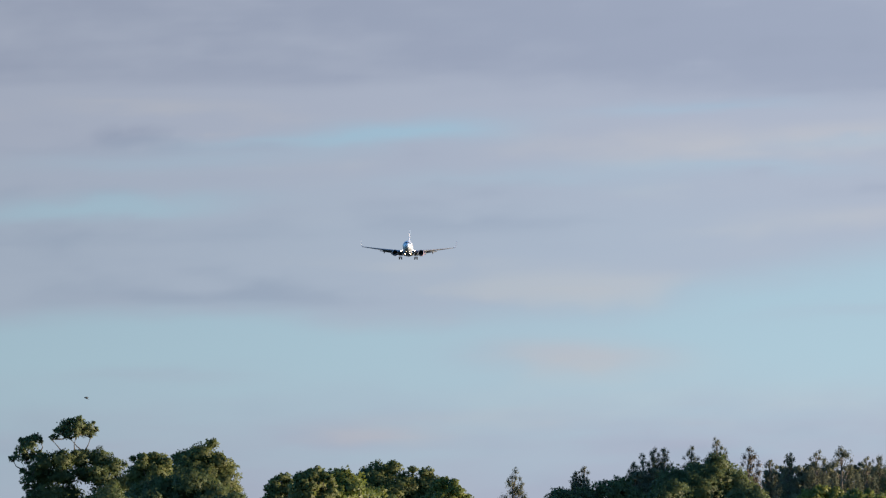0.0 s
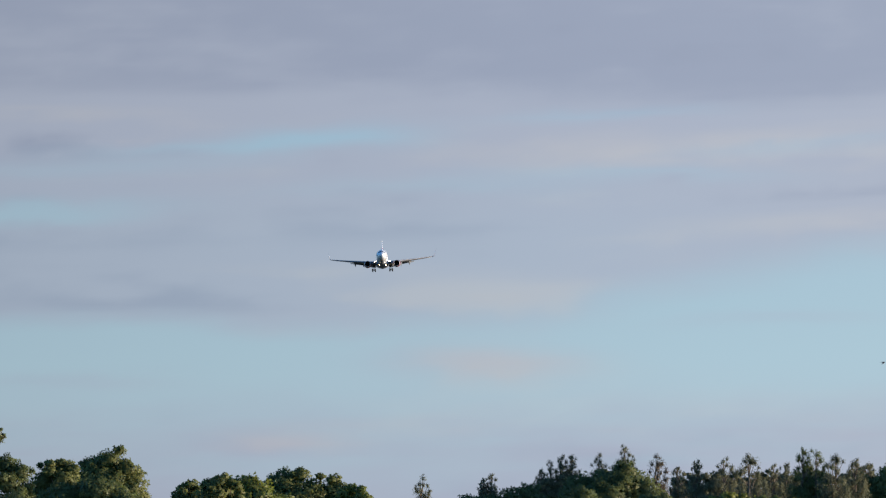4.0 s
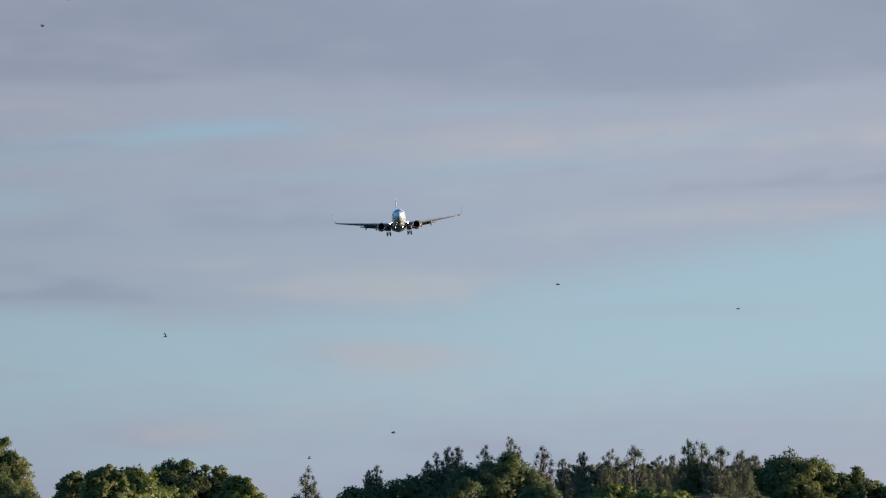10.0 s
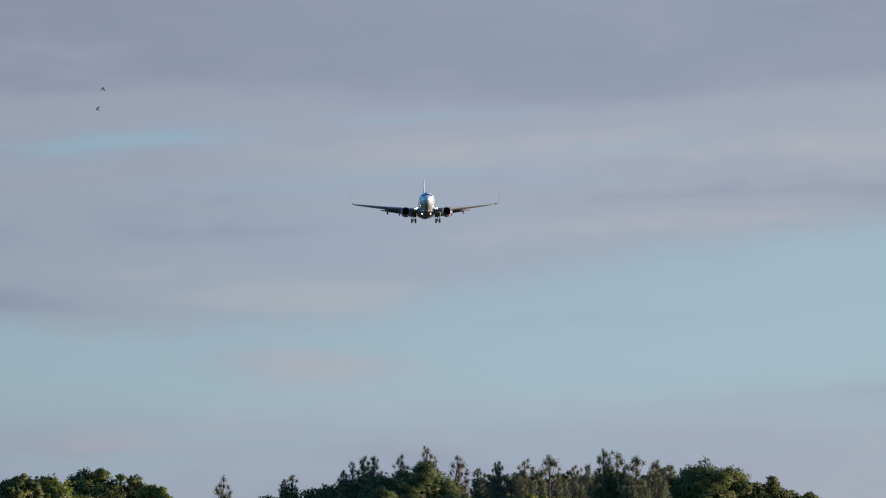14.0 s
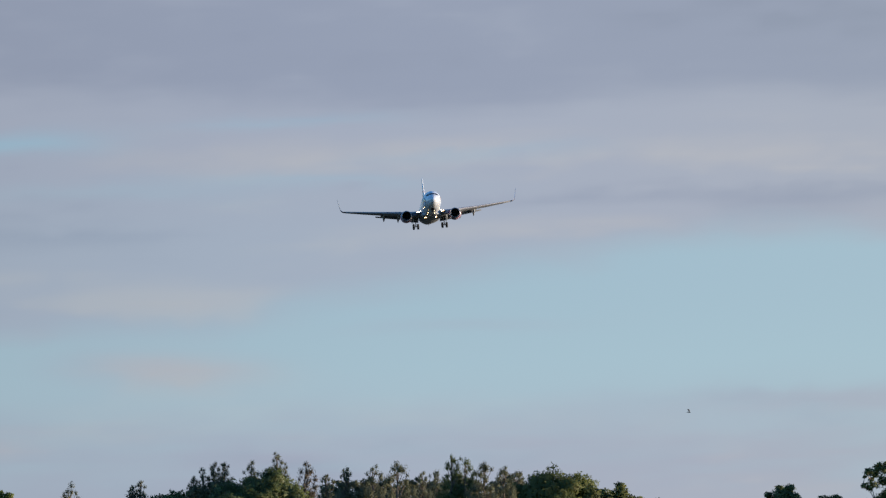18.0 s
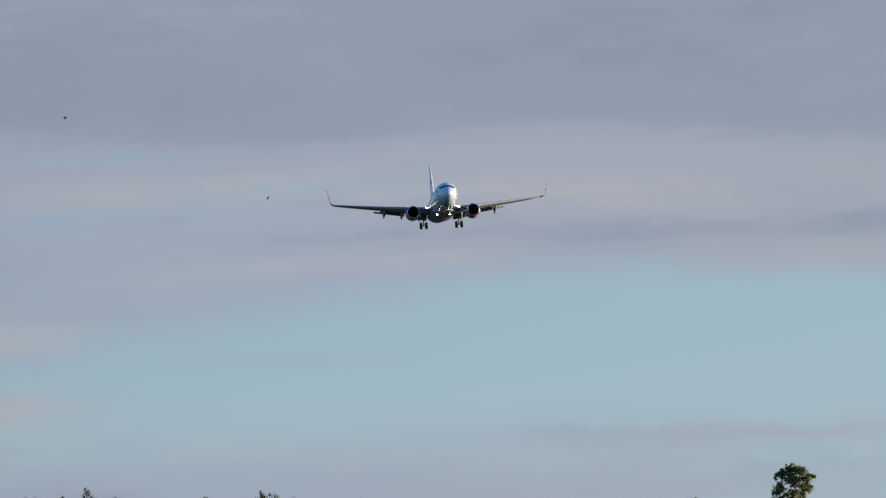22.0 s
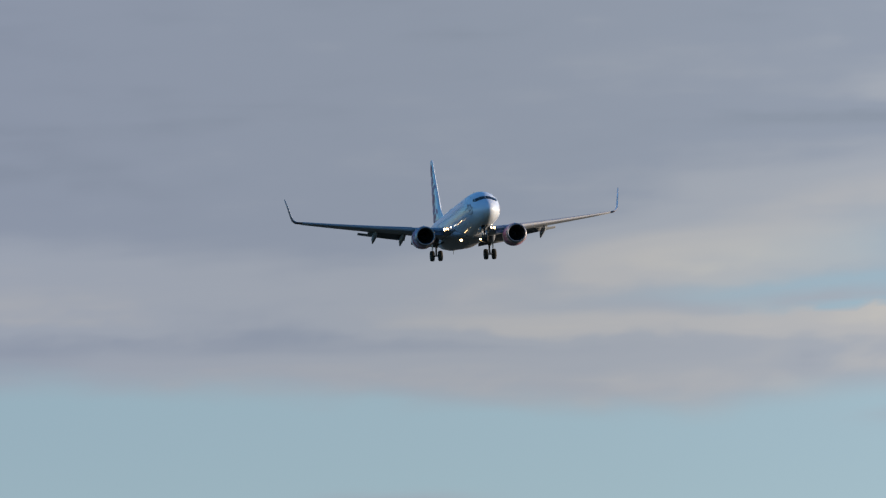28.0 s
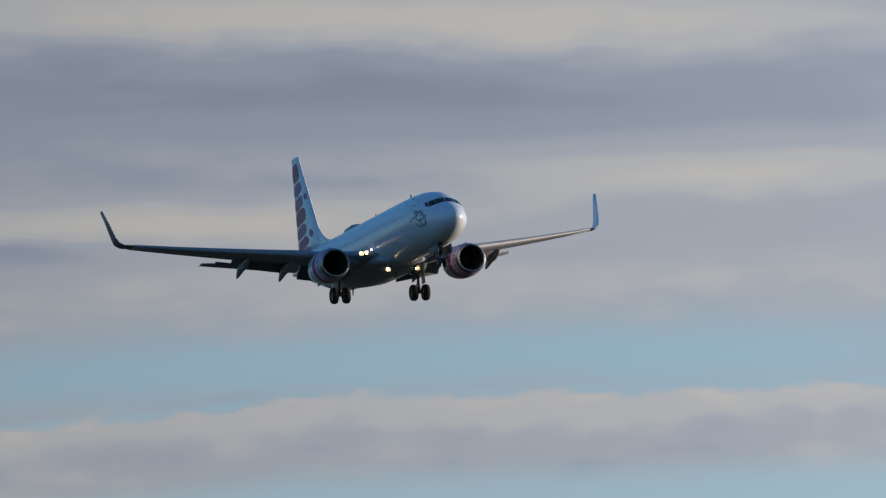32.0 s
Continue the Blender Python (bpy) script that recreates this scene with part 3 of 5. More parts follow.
        for name, size, at, owner, text in lamps:
            lamp = mesh_part(name, *beam(lathe([(-.16, .001), (-.16, size * .46)], (0, 0, 0), sides=18), at, s * 12), M_LAMP, owner, text)
            # glowing ring added for the orange fringe around the lamp's white centre
            mesh_part("lamp_fringe_ring", *beam(lathe([(-.165, size * .46), (-.155, size * .80)], (0, 0, 0), sides=20), at, s * 12), M_LAMP_FRINGE, lamp, "warm glowing rim of the lamp glass")
            mesh_part("reflector", *beam(lathe([(-.17, size * .81), (-.15, size * .84), (-.10, size * .92), (.02, size)], (0, 0, 0), sides=20), at, s * 12), M_REFLECTOR, lamp)
            mesh_part("lamp_housing", *beam(lathe([(-.22, size * .3), (-.20, size * .85), (-.10, size * 1.04), (.20, size * 1.12), (.20, size * 1.06)], (0, 0, 0), sides=18), at, s * 12), M_DUCT, lamp)
        mesh_part("turnoff_lamp", *lathe([(-.10, .001), (-.08, .07)], st(le - .45, s * 1.98, z + .24), sides=14), M_LAMP_SMALL, wing, "small white turnoff lamp")
        # engine
        eng = mesh_part("engine_nacelle", *lathe([(-.15, .92), (-.16, 1.04), (-.30, 1.085), (-.8, 1.16), (-1.5, 1.20), (-2.3, 1.17), (-3.0, 1.06), (-3.7, .88), (-3.72, .84), (-3.0, .86)], st(ENGINE_X, s * 4.83, ENGINE_Z), sides=40, squash=0.93), M_WHITE, air, "white engine nacelle with red and purple bands")
        c = st(ENGINE_X, s * 4.83, ENGINE_Z)
        mesh_part("inlet_lip", *lathe([(-.22, .85), (.0, .85), (.08, .875), (.12, .92), (.11, .97), (0, 1.025), (-.12, 1.055), (-.24, 1.078)], c, sides=40, squash=0.93), M_METAL, eng, "polished metal inlet lip")
        mesh_part("inlet_duct", *lathe([(-.18, .847), (-.6, .80), (-1.4, .79), (-1.5, .05)], c, sides=32, squash=0.95), M_DUCT, eng)
        first, last = (M_RED, M_PURPLE) if s > 0 else (M_PURPLE, M_RED)
        for a, b, mt in ((-.36, -.56, first), (-.66, -.76, first), (-.95, -1.55, last)):
            prof = [(p, float(np.interp(-p, [0, .10, .30, .8, 1.5, 2.3], [.93, 1.02, 1.085, 1.16, 1.20, 1.17])) + .006) for p in np.linspace(a, b, 4)]
            mesh_part("livery_band", *lathe(prof, c, sides=40, squash=0.93), mt, eng)
        blades = []
        for k in range(24):
            q = 2 * math.pi * k / 24
            ro, ri = (math.cos(q), math.sin(q)), (-math.sin(q), math.cos(q))
            vv = []
            for r, h, tw in ((.2, .09, .12), (.74, .10, .05)):
                for sg in (-1, 1):
                    for ee in (0, .015):
                        vv.append((c[0] - 1.35 + sg * tw + ee, c[1] + ro[0] * r + ri[0] * sg * h, c[2] + ro[1] * r * .96 + ri[1] * sg * h))
            blades.append((vv, [(0, 2, 6, 4), (1, 5, 7, 3), (0, 4, 5, 1), (2, 3, 7, 6), (4, 6, 7, 5), (0, 1, 3, 2)]))
        mesh_part("fan", *joined(blades), M_FAN, eng, "dark fan blades", smooth=False)
        mesh_part("spinner", *lathe([(-1.0, .001), (-1.08, .09), (-1.2, .18), (-1.37, .24)], c, sides=20), M_DUCT, eng)
        mesh_part("exhaust_cone", *lathe([(-3.0, .62), (-4.2, .48), (-4.7, .34), (-4.72, .26), (-5.3, .02)], c, sides=24), M_STEEL, eng)
        py = []
        for xb, z0, z1, w in [(ENGINE_X + .9, ENGINE_Z + 1.0, ENGINE_Z + 1.25, .06), (ENGINE_X + 2.0, ENGINE_Z + .9, -.72, .2), (ENGINE_X + 3.6, ENGINE_Z + .6, -.85, .22), (ENGINE_X + 5.4, ENGINE_Z + .7, -.95, .05)]:
            py.append([st(xb, s * 4.83 + dy, z) for dy, z in ((-w, z0), (w, z0), (w, (z0 + z1) / 2), (w * .6, z1), (-w * .6, z1), (-w, (z0 + z1) / 2))])
        mesh_part("pylon", *loft(py), M_WHITE, eng)
        # tailplane
        ts = [airfoil(33.6 + (y - .5) * .58, s * y, 1.15 + (y - .5) * .12, 3.9 - (y - .5) * .42, .09, 2) for y in (.5, 2.2, 4.2, 6.2, 6.95, 7.15)]
        mesh_part("tailplane", *loft(ts), M_GREY, air)
        # main gear leg
        gx, gz = GEAR_X, GEAR_Z
        leg = mesh_part("main_gear_leg", *joined([tube([st(gx + .1, s * 2.75, -1.2), st(gx + .05, s * 2.82, -2.2)], [.15, .15], 12), tube([st(gx + .05, s * 2.82, -2.2), st(gx, s * 2.86, gz)], [.095, .095], 10)]), M_STEEL, air, "steel main landing gear leg")
        mesh_part("side_brace", *tube([st(gx + .05, s * 2.8, -2.1), st(gx - .1, s * 1.5, -1.6)], [.07, .07]), M_STEEL, leg)
        mesh_part("torque_link", *joined([tube([st(gx + .08, s * 2.82, -2.2), st(gx + .50, s * 2.84, (gz - 2.2) / 2)], [.05, .04]), tube([st(gx + .50, s * 2.84, (gz - 2.2) / 2), st(gx + .05, s * 2.86, gz + .15)], [.04, .05])]), M_STEEL, leg)
        mesh_part("axle", *tube([st(gx, s * 2.86 - .62, gz), st(gx, s * 2.86 + .62, gz)], [.075, .075], 10), M_STEEL, leg)
        mesh_part("gear_door", *box(18.0 - gx - .1, s * 3.22, -1.95, .75, .04, 1.25), M_WHITE, leg)
        for d in (-.43, .43):
            tyre = mesh_part("tyre", *lathe([(-.20, .34), (-.215, .42), (-.20, .50), (-.13, .553), (0, .568), (.13, .553), (.20, .50), (.215, .42), (.20, .34)], st(gx, s * 2.86 + d, gz), "y", 28), M_TYRE, leg, "black double main wheel tyre")
            mesh_part("rim", *lathe([(-.16, .001), (-.16, .12), (-.10, .20), (-.15, .30), (-.19, .345), (.19, .345), (.15, .30), (.10, .20), (.16, .12), (.16, .001)], st(gx, s * 2.86 + d, gz), "y", 20), M_STEEL, tyre)
        # nose gear doors
        mesh_part("nose_gear_door", *box(18.0 - 4.0, s * .48, -2.28, 2.0, .035, .62), M_DARKGREY, air)
    # nose gear
    nl = mesh_part("nose_gear_leg", *joined([tube([st(4.05, 0, -1.7), st(3.95, 0, -2.6)], [.11, .11], 10), tube([st(3.95, 0, -2.6), st(3.9, 0, -3.12)], [.07, .07], 10)]), M_STEEL, air)
    mesh_part("drag_brace", *tube([st(3.95, 0, -2.5), st(3.1, 0, -1.8)], [.05, .05]), M_STEEL, nl)
    mesh_part("axle", *tube([st(3.9, -.28, -3.12), st(3.9, .28, -3.12)], [.05, .05]), M_STEEL, nl)
    mesh_part("taxi_lamp", *lathe([(.08, .001), (.06, .06), (0, .09), (-.08, .09)], st(3.78, 0, -2.45), sides=12), M_GLASS, nl)
    for d in (-.20, .20):
        tyre = mesh_part("tyre", *lathe([(-.09, .19), (-.10, .25), (-.085, .31), (0, .345), (.085, .31), (.10, .25), (.09, .19)], st(3.9, d, -3.12), "y", 24), M_TYRE, nl, "small black nose wheel tyre")
        mesh_part("rim", *lathe([(-.07, .001), (-.07, .10), (-.085, .195), (.085, .195), (.07, .10), (.07, .001)], st(3.9, d, -3.12), "y", 16), M_STEEL, tyre)
    mesh_part("wheel_well", *skin_patch([(3.05, 168), (5.1, 168), (5.1, 192), (3.05, 192)], 0.006, 4), M_DUCT, air)
    # fin with its dorsal fillet, and the red and purple shapes on it
    fs = [airfoil(30.85 + (z - 1.6) * .655, 0, z, 6.5 - (z - 1.6) * .64, .095, 0, (0, 1, 0)) for z in (1.4, 2.6, 4.0, 5.4, 6.8, 8.2, 8.95, 9.12)]
    fin = mesh_part("fin", *loft(fs), M_WHITE, air, "white tail fin with a red and purple pattern")
    ds = [airfoil(x, 0, z, c, .03 + .012 * k, 0, (0, 1, 0)) for k, (x, z, c) in enumerate([(26.2, 1.93, 7.5), (28.6, 2.08, 5.4), (30.1, 2.36, 4.2), (31.1, 2.80, 3.4), (31.85, 3.35, 2.7), (32.45, 3.9, 2.2)])]
    mesh_part("dorsal_fillet", *loft(ds), M_WHITE, fin)

    nodes = [0.5 - 0.5 * math.cos(math.pi * i / 8) for i in range(9)]
    thick = [5 * .095 * (0.2969 * math.sqrt(f) - 0.126 * f - 0.3516 * f * f + 0.2843 * f ** 3 - 0.1015 * f ** 4) for f in nodes]

    def fin_mark(name, cz, cf, hz, hf, mat, power, slant):
        """A rounded painted shape that follows the curve of the fin."""
        for s in (1, -1):
            verts = []
            for ring in (1.0, .7, .4, .1):
                for j in range(24):
                    q = 2 * math.pi * j / 24
                    a, b = [math.copysign(abs(v) ** power, v) * ring for v in (math.cos(q), math.sin(q))]
                    z = cz + hz * b + slant * a * (.8 + .2 * math.sin(3 * q + cz))
                    le, ch = 30.85 + (z - 1.6) * .655, 6.5 - (z - 1.6) * .64
                    f = min(.985, max(.03, cf + hf * a))
                    verts.append(st(le + f * ch, s * (float(np.interp(f, nodes, thick)) * ch * (1.05 if s > 0 else .95) + .018), z))
            faces = [(r * 24 + j, r * 24 + (j + 1) % 24, (r + 1) * 24 + (j + 1) % 24, (r + 1) * 24 + j) for r in range(3) for j in range(24)] + [tuple(range(72, 96))]
            mesh_part(name, verts, faces, mat, fin, smooth=False)
    for cz, cf, hz, hf, mt, pw, sl in [(8.02, .60, .62, .38, M_RED, .5, -.16), (6.80, .62, .40, .36, M_PURPLE, .55, -.20), (5.78, .66, .40, .32, M_PURPLE, .6, -.20), (6.05, .14, .24, .10, M_PURPLE, 1, 0),
                                       (4.78, .64, .50, .34, M_RED, .6, -.20), (3.72, .68, .40, .29, M_PURPLE, .65, -.18), (2.80, .66, .36, .28, M_RED, .65, -.16), (3.25, .22, .30, .08, M_PURPLE, 1, 0),
                                       (2.05, .64, .30, .28, M_PURPLE, .65, -.12)]:
        fin_mark("livery_shape", cz, cf, hz, hf, mt, pw, sl)
    # aerials and the radome on the back
    for xb, z, h in ((9.4, 1.98, .38), (17.8, 1.98, .30)):
        mesh_part("blade_aerial", *loft([airfoil(xb, 0, z, .42, .12, 0, (0, 1, 0)), airfoil(xb + .18, 0, z + h, .2, .12, 0, (0, 1, 0))]), M_DARKGREY, body)
    for xb, h in ((10.6, .40), (14.2, .36), (24.6, .40)):
        zb = -2.0 if xb < 12 or xb > 24 else -2.28
        mesh_part("belly_aerial", *loft([airfoil(xb, 0, zb + .05, .42, .12, 0, (0, 1, 0)), airfoil(xb + .18, 0, zb - h, .2, .12, 0, (0, 1, 0))]), M_DARKGREY, body)
    rd = []
    for xb, w, t in [(21.6, .15, 2.0), (22.2, .42, 2.24), (23.2, .52, 2.36), (24.4, .48, 2.32), (25.4, .25, 2.12), (25.9, .08, 2.0)]:
        rd.append([st(xb, w * math.sin(q), 1.9 + (t - 1.9) * max(-.3, math.cos(q))) for q in [2 * math.pi * j / 16 for j in range(16)]])
    mesh_part("radome", *loft(rd), M_GREY, body, "low grey antenna hump")
    return air


airliner = build_airliner()


# ---- trees ----
def leaf_mesh(name, centres, normals, length, width, mat, parent, rng, droop=0.0, upright=0.0):
    """Many small pointed leaves in one crown."""
    n = len(centres)
    d = rng.normal(size=(n, 3))
    d[:, 2] += upright * 2.0 - droop * 2.0
    d /= np.linalg.norm(d, axis=1)[:, None]
    side = np.cross(d, normals + rng.normal(scale=.5, size=(n, 3)))
    side /= np.linalg.norm(side, axis=1)[:, None] + 1e-6
    L = length * rng.uniform(.6, 1.4, n)[:, None]
    W = width * rng.uniform(.6, 1.4, n)[:, None]
    a, c, e = centres + d * L * .6, centres - d * L * .4 + side * W * .6, centres - d * L * .35 - side * W * .6
    verts = np.stack([a, e, c], 1).reshape(-1, 3).astype(np.float32)
    me = bpy.data.meshes.new(name)
    me.vertices.add(3 * n)
    me.vertices.foreach_set("co", verts.ravel())
    me.loops.add(3 * n)
    me.loops.foreach_set("vertex_index", np.arange(3 * n, dtype=np.int32))
    me.polygons.add(n)
    me.polygons.foreach_set("loop_start", np.arange(0, 3 * n, 3, dtype=np.int32))
    me.polygons.foreach_set("use_smooth", [True] * n)
    me.update()
    soft = normals + rng.normal(scale=.15, size=(n, 3))
    soft /= np.linalg.norm(soft, axis=1)[:, None]
    me.normals_split_custom_set_from_vertices(np.repeat(soft, 3, 0))
    me.materials.append(mat)
    ob = new(name, me)
    ob.parent = parent
    return ob


def sky_place(u, v, dist):
    """Ground point and height of a top seen at that chart place and distance."""
    az = u * UNIT
    return dist * math.sin(az), dist * math.cos(az), 1.7 + dist * math.tan((v + 7) * UNIT)


def lump(centre, radius, squash, rng, sides=7, rings=5):
    """An uneven solid lump: the dense inside of a leaf clump."""
    q = rng.uniform(0, 6.28)
    rr = []
    for i in range(rings):
        z = -0.97 + 1.94 * i / (rings - 1)
        ring = []
        for j in range(sides):
            an = 2 * math.pi * j / sides + q
            k = radius * (1 + .16 * math.sin(3 * an + 5 * z + q)) * math.sqrt(max(.02, 1 - z * z))
            ring.append((centre[0] + k * math.cos(an), centre[1] + k * math.sin(an), centre[2] + radius * z * squash))
        rr.append(ring)
    return loft(rr)


def tree(name, label, u, vtop, wide, dist, shape, mat, bark, rng, clumps=None, deep=None, leaf=0.105, thick=1.0):
    """A tapered trunk with limbs and a crown of leafy lobes. wide: crown width on the chart; the crown reaches down by deep."""
    rng = np.random.default_rng(int(u * 7 + vtop * 13 + dist + 200000))
    x, y, top = sky_place(u, vtop + {"round": 3, "spire": 4}.get(shape, 2), dist)
    k = dist * UNIT
    w = wide * k * (1.12 if shape == "round" else 1.4)
    hgt = min((deep or wide * 1.3) * k, top * .8)
    base = new(name)
    base.location = (x, y, 0)
    tagged(base, label, "tree", "trees along the airfield edge")
    low = 1.7 + dist * math.tan(280 * UNIT)
    lobes = []                                   # centre, radius, upright stretch, solid inside
    if clumps:
        for du, dv, r in clumps:
            c = Vector((du * k, rng.normal() * w * .08, top + dv * k))
            lobes.append((c, r * k, .8, r > 20))
            for _ in range(5 if r <= 20 else 2):
                d = Vector(rng.normal(size=3)).normalized() * r * k * rng.uniform(.8, 1.25)
                lobes.append((c + Vector((d.x, d.y, d.z * .7)), r * k * rng.uniform(.28, .48), .8, False))
    elif shape == "spire":
        # a feathery head: loose tufts on rising branches round one leader, and a few lesser leaders beside it
        for i in range(36):
            f = (i + .5) / 36
            q = i * 2.399963 + rng.uniform(-.5, .5)
            reach = w * .46 * min(1, .14 + 1.3 * f ** .7) * rng.uniform(.3, 1.15)
            r = w * (.090 + .075 * f) * rng.uniform(.7, 1.35)
            lobes.append((Vector((reach * math.cos(q), reach * math.sin(q), top - r * 1.4 - 1.7 * w * f + rng.normal() * .06 * w)), r, 1.35, False))
        for a in range(int(rng.integers(1, 4))):
            q, reach, tip = rng.uniform(0, 6.28), w * rng.uniform(.18, .42), top - w * rng.uniform(.25, .9)
            for b in range(7):
                r = w * (.06 + .012 * b) * rng.uniform(.75, 1.3)
                lobes.append((Vector((reach * math.cos(q) + rng.normal() * .05 * w, reach * math.sin(q), tip - r * 1.4 - .15 * w * b)), r * 1.2, 1.4, False))
        for i in range(22):
            down = w + (hgt - w) * i / 21
            env = w * .5 + max(0, down - 1.1 * w) * .34
            r = w * rng.uniform(.22, .32) + max(0, down - 1.1 * w) * .14
            q, off = i * 2.399963 + rng.uniform(-.6, .6), max(0, env - r * .7) * rng.uniform(.5, 1.1)
            lobes.append((Vector((off * math.cos(q), off * math.sin(q), top - r * 1.3 - down * .95)), r, 1.25, down > 1.7 * w))
            if down > 1.8 * w and i % 2:
                lobes.append((Vector((rng.normal() * .1 * w, rng.normal() * .1 * w, top - r - down)), min(env * .6, w * .8), 1.1, True))
    else:
        n1 = int(26 * max(1, .75 * hgt / w))
        for i in range(n1):
            z = 1 - 1.55 * (i + .5) / n1
            q = i * 2.399963 + rng.uniform(-.5, .5)
            r = w * rng.choice([.10, .13, .17, .22]) * rng.uniform(.9, 1.1) * (.85 if z > .6 else 1)
            flat = math.sqrt(max(0, 1 - z * z)) if z > 0 else 1 - .12 * z * z
            env = rng.uniform(.84, 1.06)
            cx = (w * .5 * env - r * .75) * flat * math.cos(q)
            cy = (w * .5 * env - r * .75) * flat * math.sin(q) * .9
            cz = top - hgt * .5 + (hgt * .5 * rng.uniform(.86, 1.0) - r * .8) * z
            lobes.append((Vector((cx, cy, cz)), r, .78, True))
        for i in range(4):
            lobes.append((Vector((w * rng.uniform(-.12, .12), w * rng.uniform(-.1, .1), top - hgt * (.30 + .2 * i))), w * .27, .9, True))
    fork = max(top - hgt * (.9 if shape == "spire" else .72), top * .25)
    r0 = .03 + .010 * top
    lx, ly = rng.normal() * .015 * top, rng.normal() * .015 * top
    wood = [tube([(0, 0, -.1), (lx * .6, ly * .6, fork * .55), (lx, ly, fork)], [r0, r0 * .8, r0 * .55], 8)]
    if shape == "spire":
        wood.append(tube([(lx, ly, fork), (lx * .4, ly * .4, (fork + top) / 2), (0, 0, top - .1 * w)], [r0 * .55, r0 * .4, .012], 6))
    for c, r, _, solid in lobes:
        s0 = Vector((lx, ly, fork)) if shape != "spire" else Vector((0, 0, max(fork, c.z - .8)))
        if clumps:
            below = [b for b, br, _, _ in lobes if b.z < c.z - .5 * r]
            if below:
                s0 = min(below, key=lambda b: (b - c).length)
        mid = s0.lerp(c, .55) + Vector((rng.normal() * .08, rng.normal() * .08, -.08 * (c - s0).length))
        wood.append(tube([s0, mid, c], [r0 * .26, r0 * .15, .012] if shape != "spire" else [.03, .02, .01], 5))
        if not solid:
            for _ in range(3 if shape != "spire" else 0):
                wood.append(tube([mid.lerp(c, .5), c + Vector(rng.normal(size=3)) * r * .5], [.018, .006], 4))
    mesh_part("trunk", *joined(wood), bark, base)
    solid = [lump(c, r * (.66 if c.z > low else .9), st_, rng) for c, r, st_, sol in lobes if sol]
    if solid:
        mesh_part("inner_foliage", *joined(solid), mat, base)
    cen, nor = [], []
    for c, r, st_, sol in lobes:
        m = int((92 if sol else 95) * thick * 4 * math.pi * r * r * (.13 / leaf) ** 2 * (.52 if shape != "spire" or sol else 1.7)) + 8
        if c.z + r < low:
            m = m // 8
        p = rng.normal(size=(m, 3))
        p[:, 2] = np.where(p[:, 2] < -.6, -p[:, 2], p[:, 2])
        p[:, 1] = np.where((p[:, 1] > .4) & (rng.uniform(0, 1, m) < .6), -p[:, 1], p[:, 1])
        p /= np.linalg.norm(p, axis=1)[:, None]
        rad = rng.uniform(.55, 1.0, m) ** .6 if sol else (np.minimum(np.abs(rng.normal(size=m)) * .70, 1.05) if shape == "spire" else rng.uniform(0, 1, m) ** .45)
        ph = rng.uniform(0, 6.28, 3)
        bumpy = 1 + .20 * np.sin(p[:, 0] * 6 + ph[0]) * np.cos(p[:, 2] * 7 + ph[1]) + .14 * np.sin(p[:, 1] * 11 + p[:, 0] * 9 + ph[2])
        cen.append(np.array(c) + p * (r * rad * bumpy)[:, None] * np.array([1, 1, st_]))
        nor.append(p + np.array([0, 0, .15]))
    size = (leaf * .90, leaf * .36) if shape == "spire" else (leaf * 1.4, leaf * .95)
    leaf_mesh("crown", np.concatenate(cen), np.concatenate(nor), *size, mat, base, rng,
              droop=.2 if shape != "spire" else 0, upright=.6 if shape == "spire" else 0)
    return base


rng = np.random.default_rng(11)
GUM = "olive eucalyptus with rounded leaf clumps on pale branches"
# the darker leaf colour here stands for the weak light on this gum
tree("gum_tree", "eucalyptus with a small leaf tuft above its crown, leaves darkened for weak light", -1160, 458, 185, 470, "umbrella", M_DARK, M_BARK, rng, deep=190, clumps=[
    (-24, 31, 13), (-10, 40, 15), (8, 42, 16), (25, 37, 15), (32, 27, 12), (2, 29, 15), (17, 28, 14), (-12, 28, 13), (-34, 20, 7),
    (-68, 18, 13), (-82, 11, 14), (-93, -2, 13), (-75, 0, 15), (-101, -17, 10), (-86, -18, 12), (-66, -12, 12),
    (-64, -40, 20), (-48, -26, 23), (-20, -22, 24), (10, -20, 23), (42, -18, 25), (68, -32, 23), (-76, -58, 17), (88, -62, 24), (-50, -52, 26), (-18, -48, 28), (22, -46, 24), (48, -52, 28),
    (-64, -86, 24), (-38, -84, 30), (-8, -84, 28), (34, -104, 28), (64, -84, 32), (94, -92, 28), (-54, -120, 30), (-14, -122, 34), (30, -134, 34), (74, -122, 36), (106, -124, 30)])
tree("gum_tree", GUM, -1025, 462, 86, 440, "round", M_GUM, M_PALE_BARK, rng, deep=130)
tree("gum_tree", GUM, -932, 479, 140, 450, "round", M_GUM, M_PALE_BARK, rng, deep=190)
tree("gum_tree", "dark eucalyptus crown standing among taller gums", -970, 425, 200, 420, "round", M_DARK, M_PALE_BARK, rng, deep=200)
tree("gum_tree", "dark eucalyptus crown standing among taller gums", -1080, 385, 190, 400, "round", M_DARK, M_BARK, rng, deep=180)
tree("gum_tree", "dark eucalyptus crown standing among taller gums", -885, 390, 150, 410, "round", M_DARK, M_BARK, rng, deep=180)
tree("gum_tree", "dark eucalyptus crown standing among taller gums", -1345, 392, 160, 430, "round", M_DARK, M_BARK, rng, deep=190)
LIT = "bright green leafy tree lit by low sun"
tree("leafy_tree", LIT, -700, 433, 170, 300, "round", M_GREEN, M_BARK, rng, deep=190)
tree("leafy_tree", LIT, -785, 395, 120, 310, "round", M_GREEN, M_BARK, rng, deep=150)
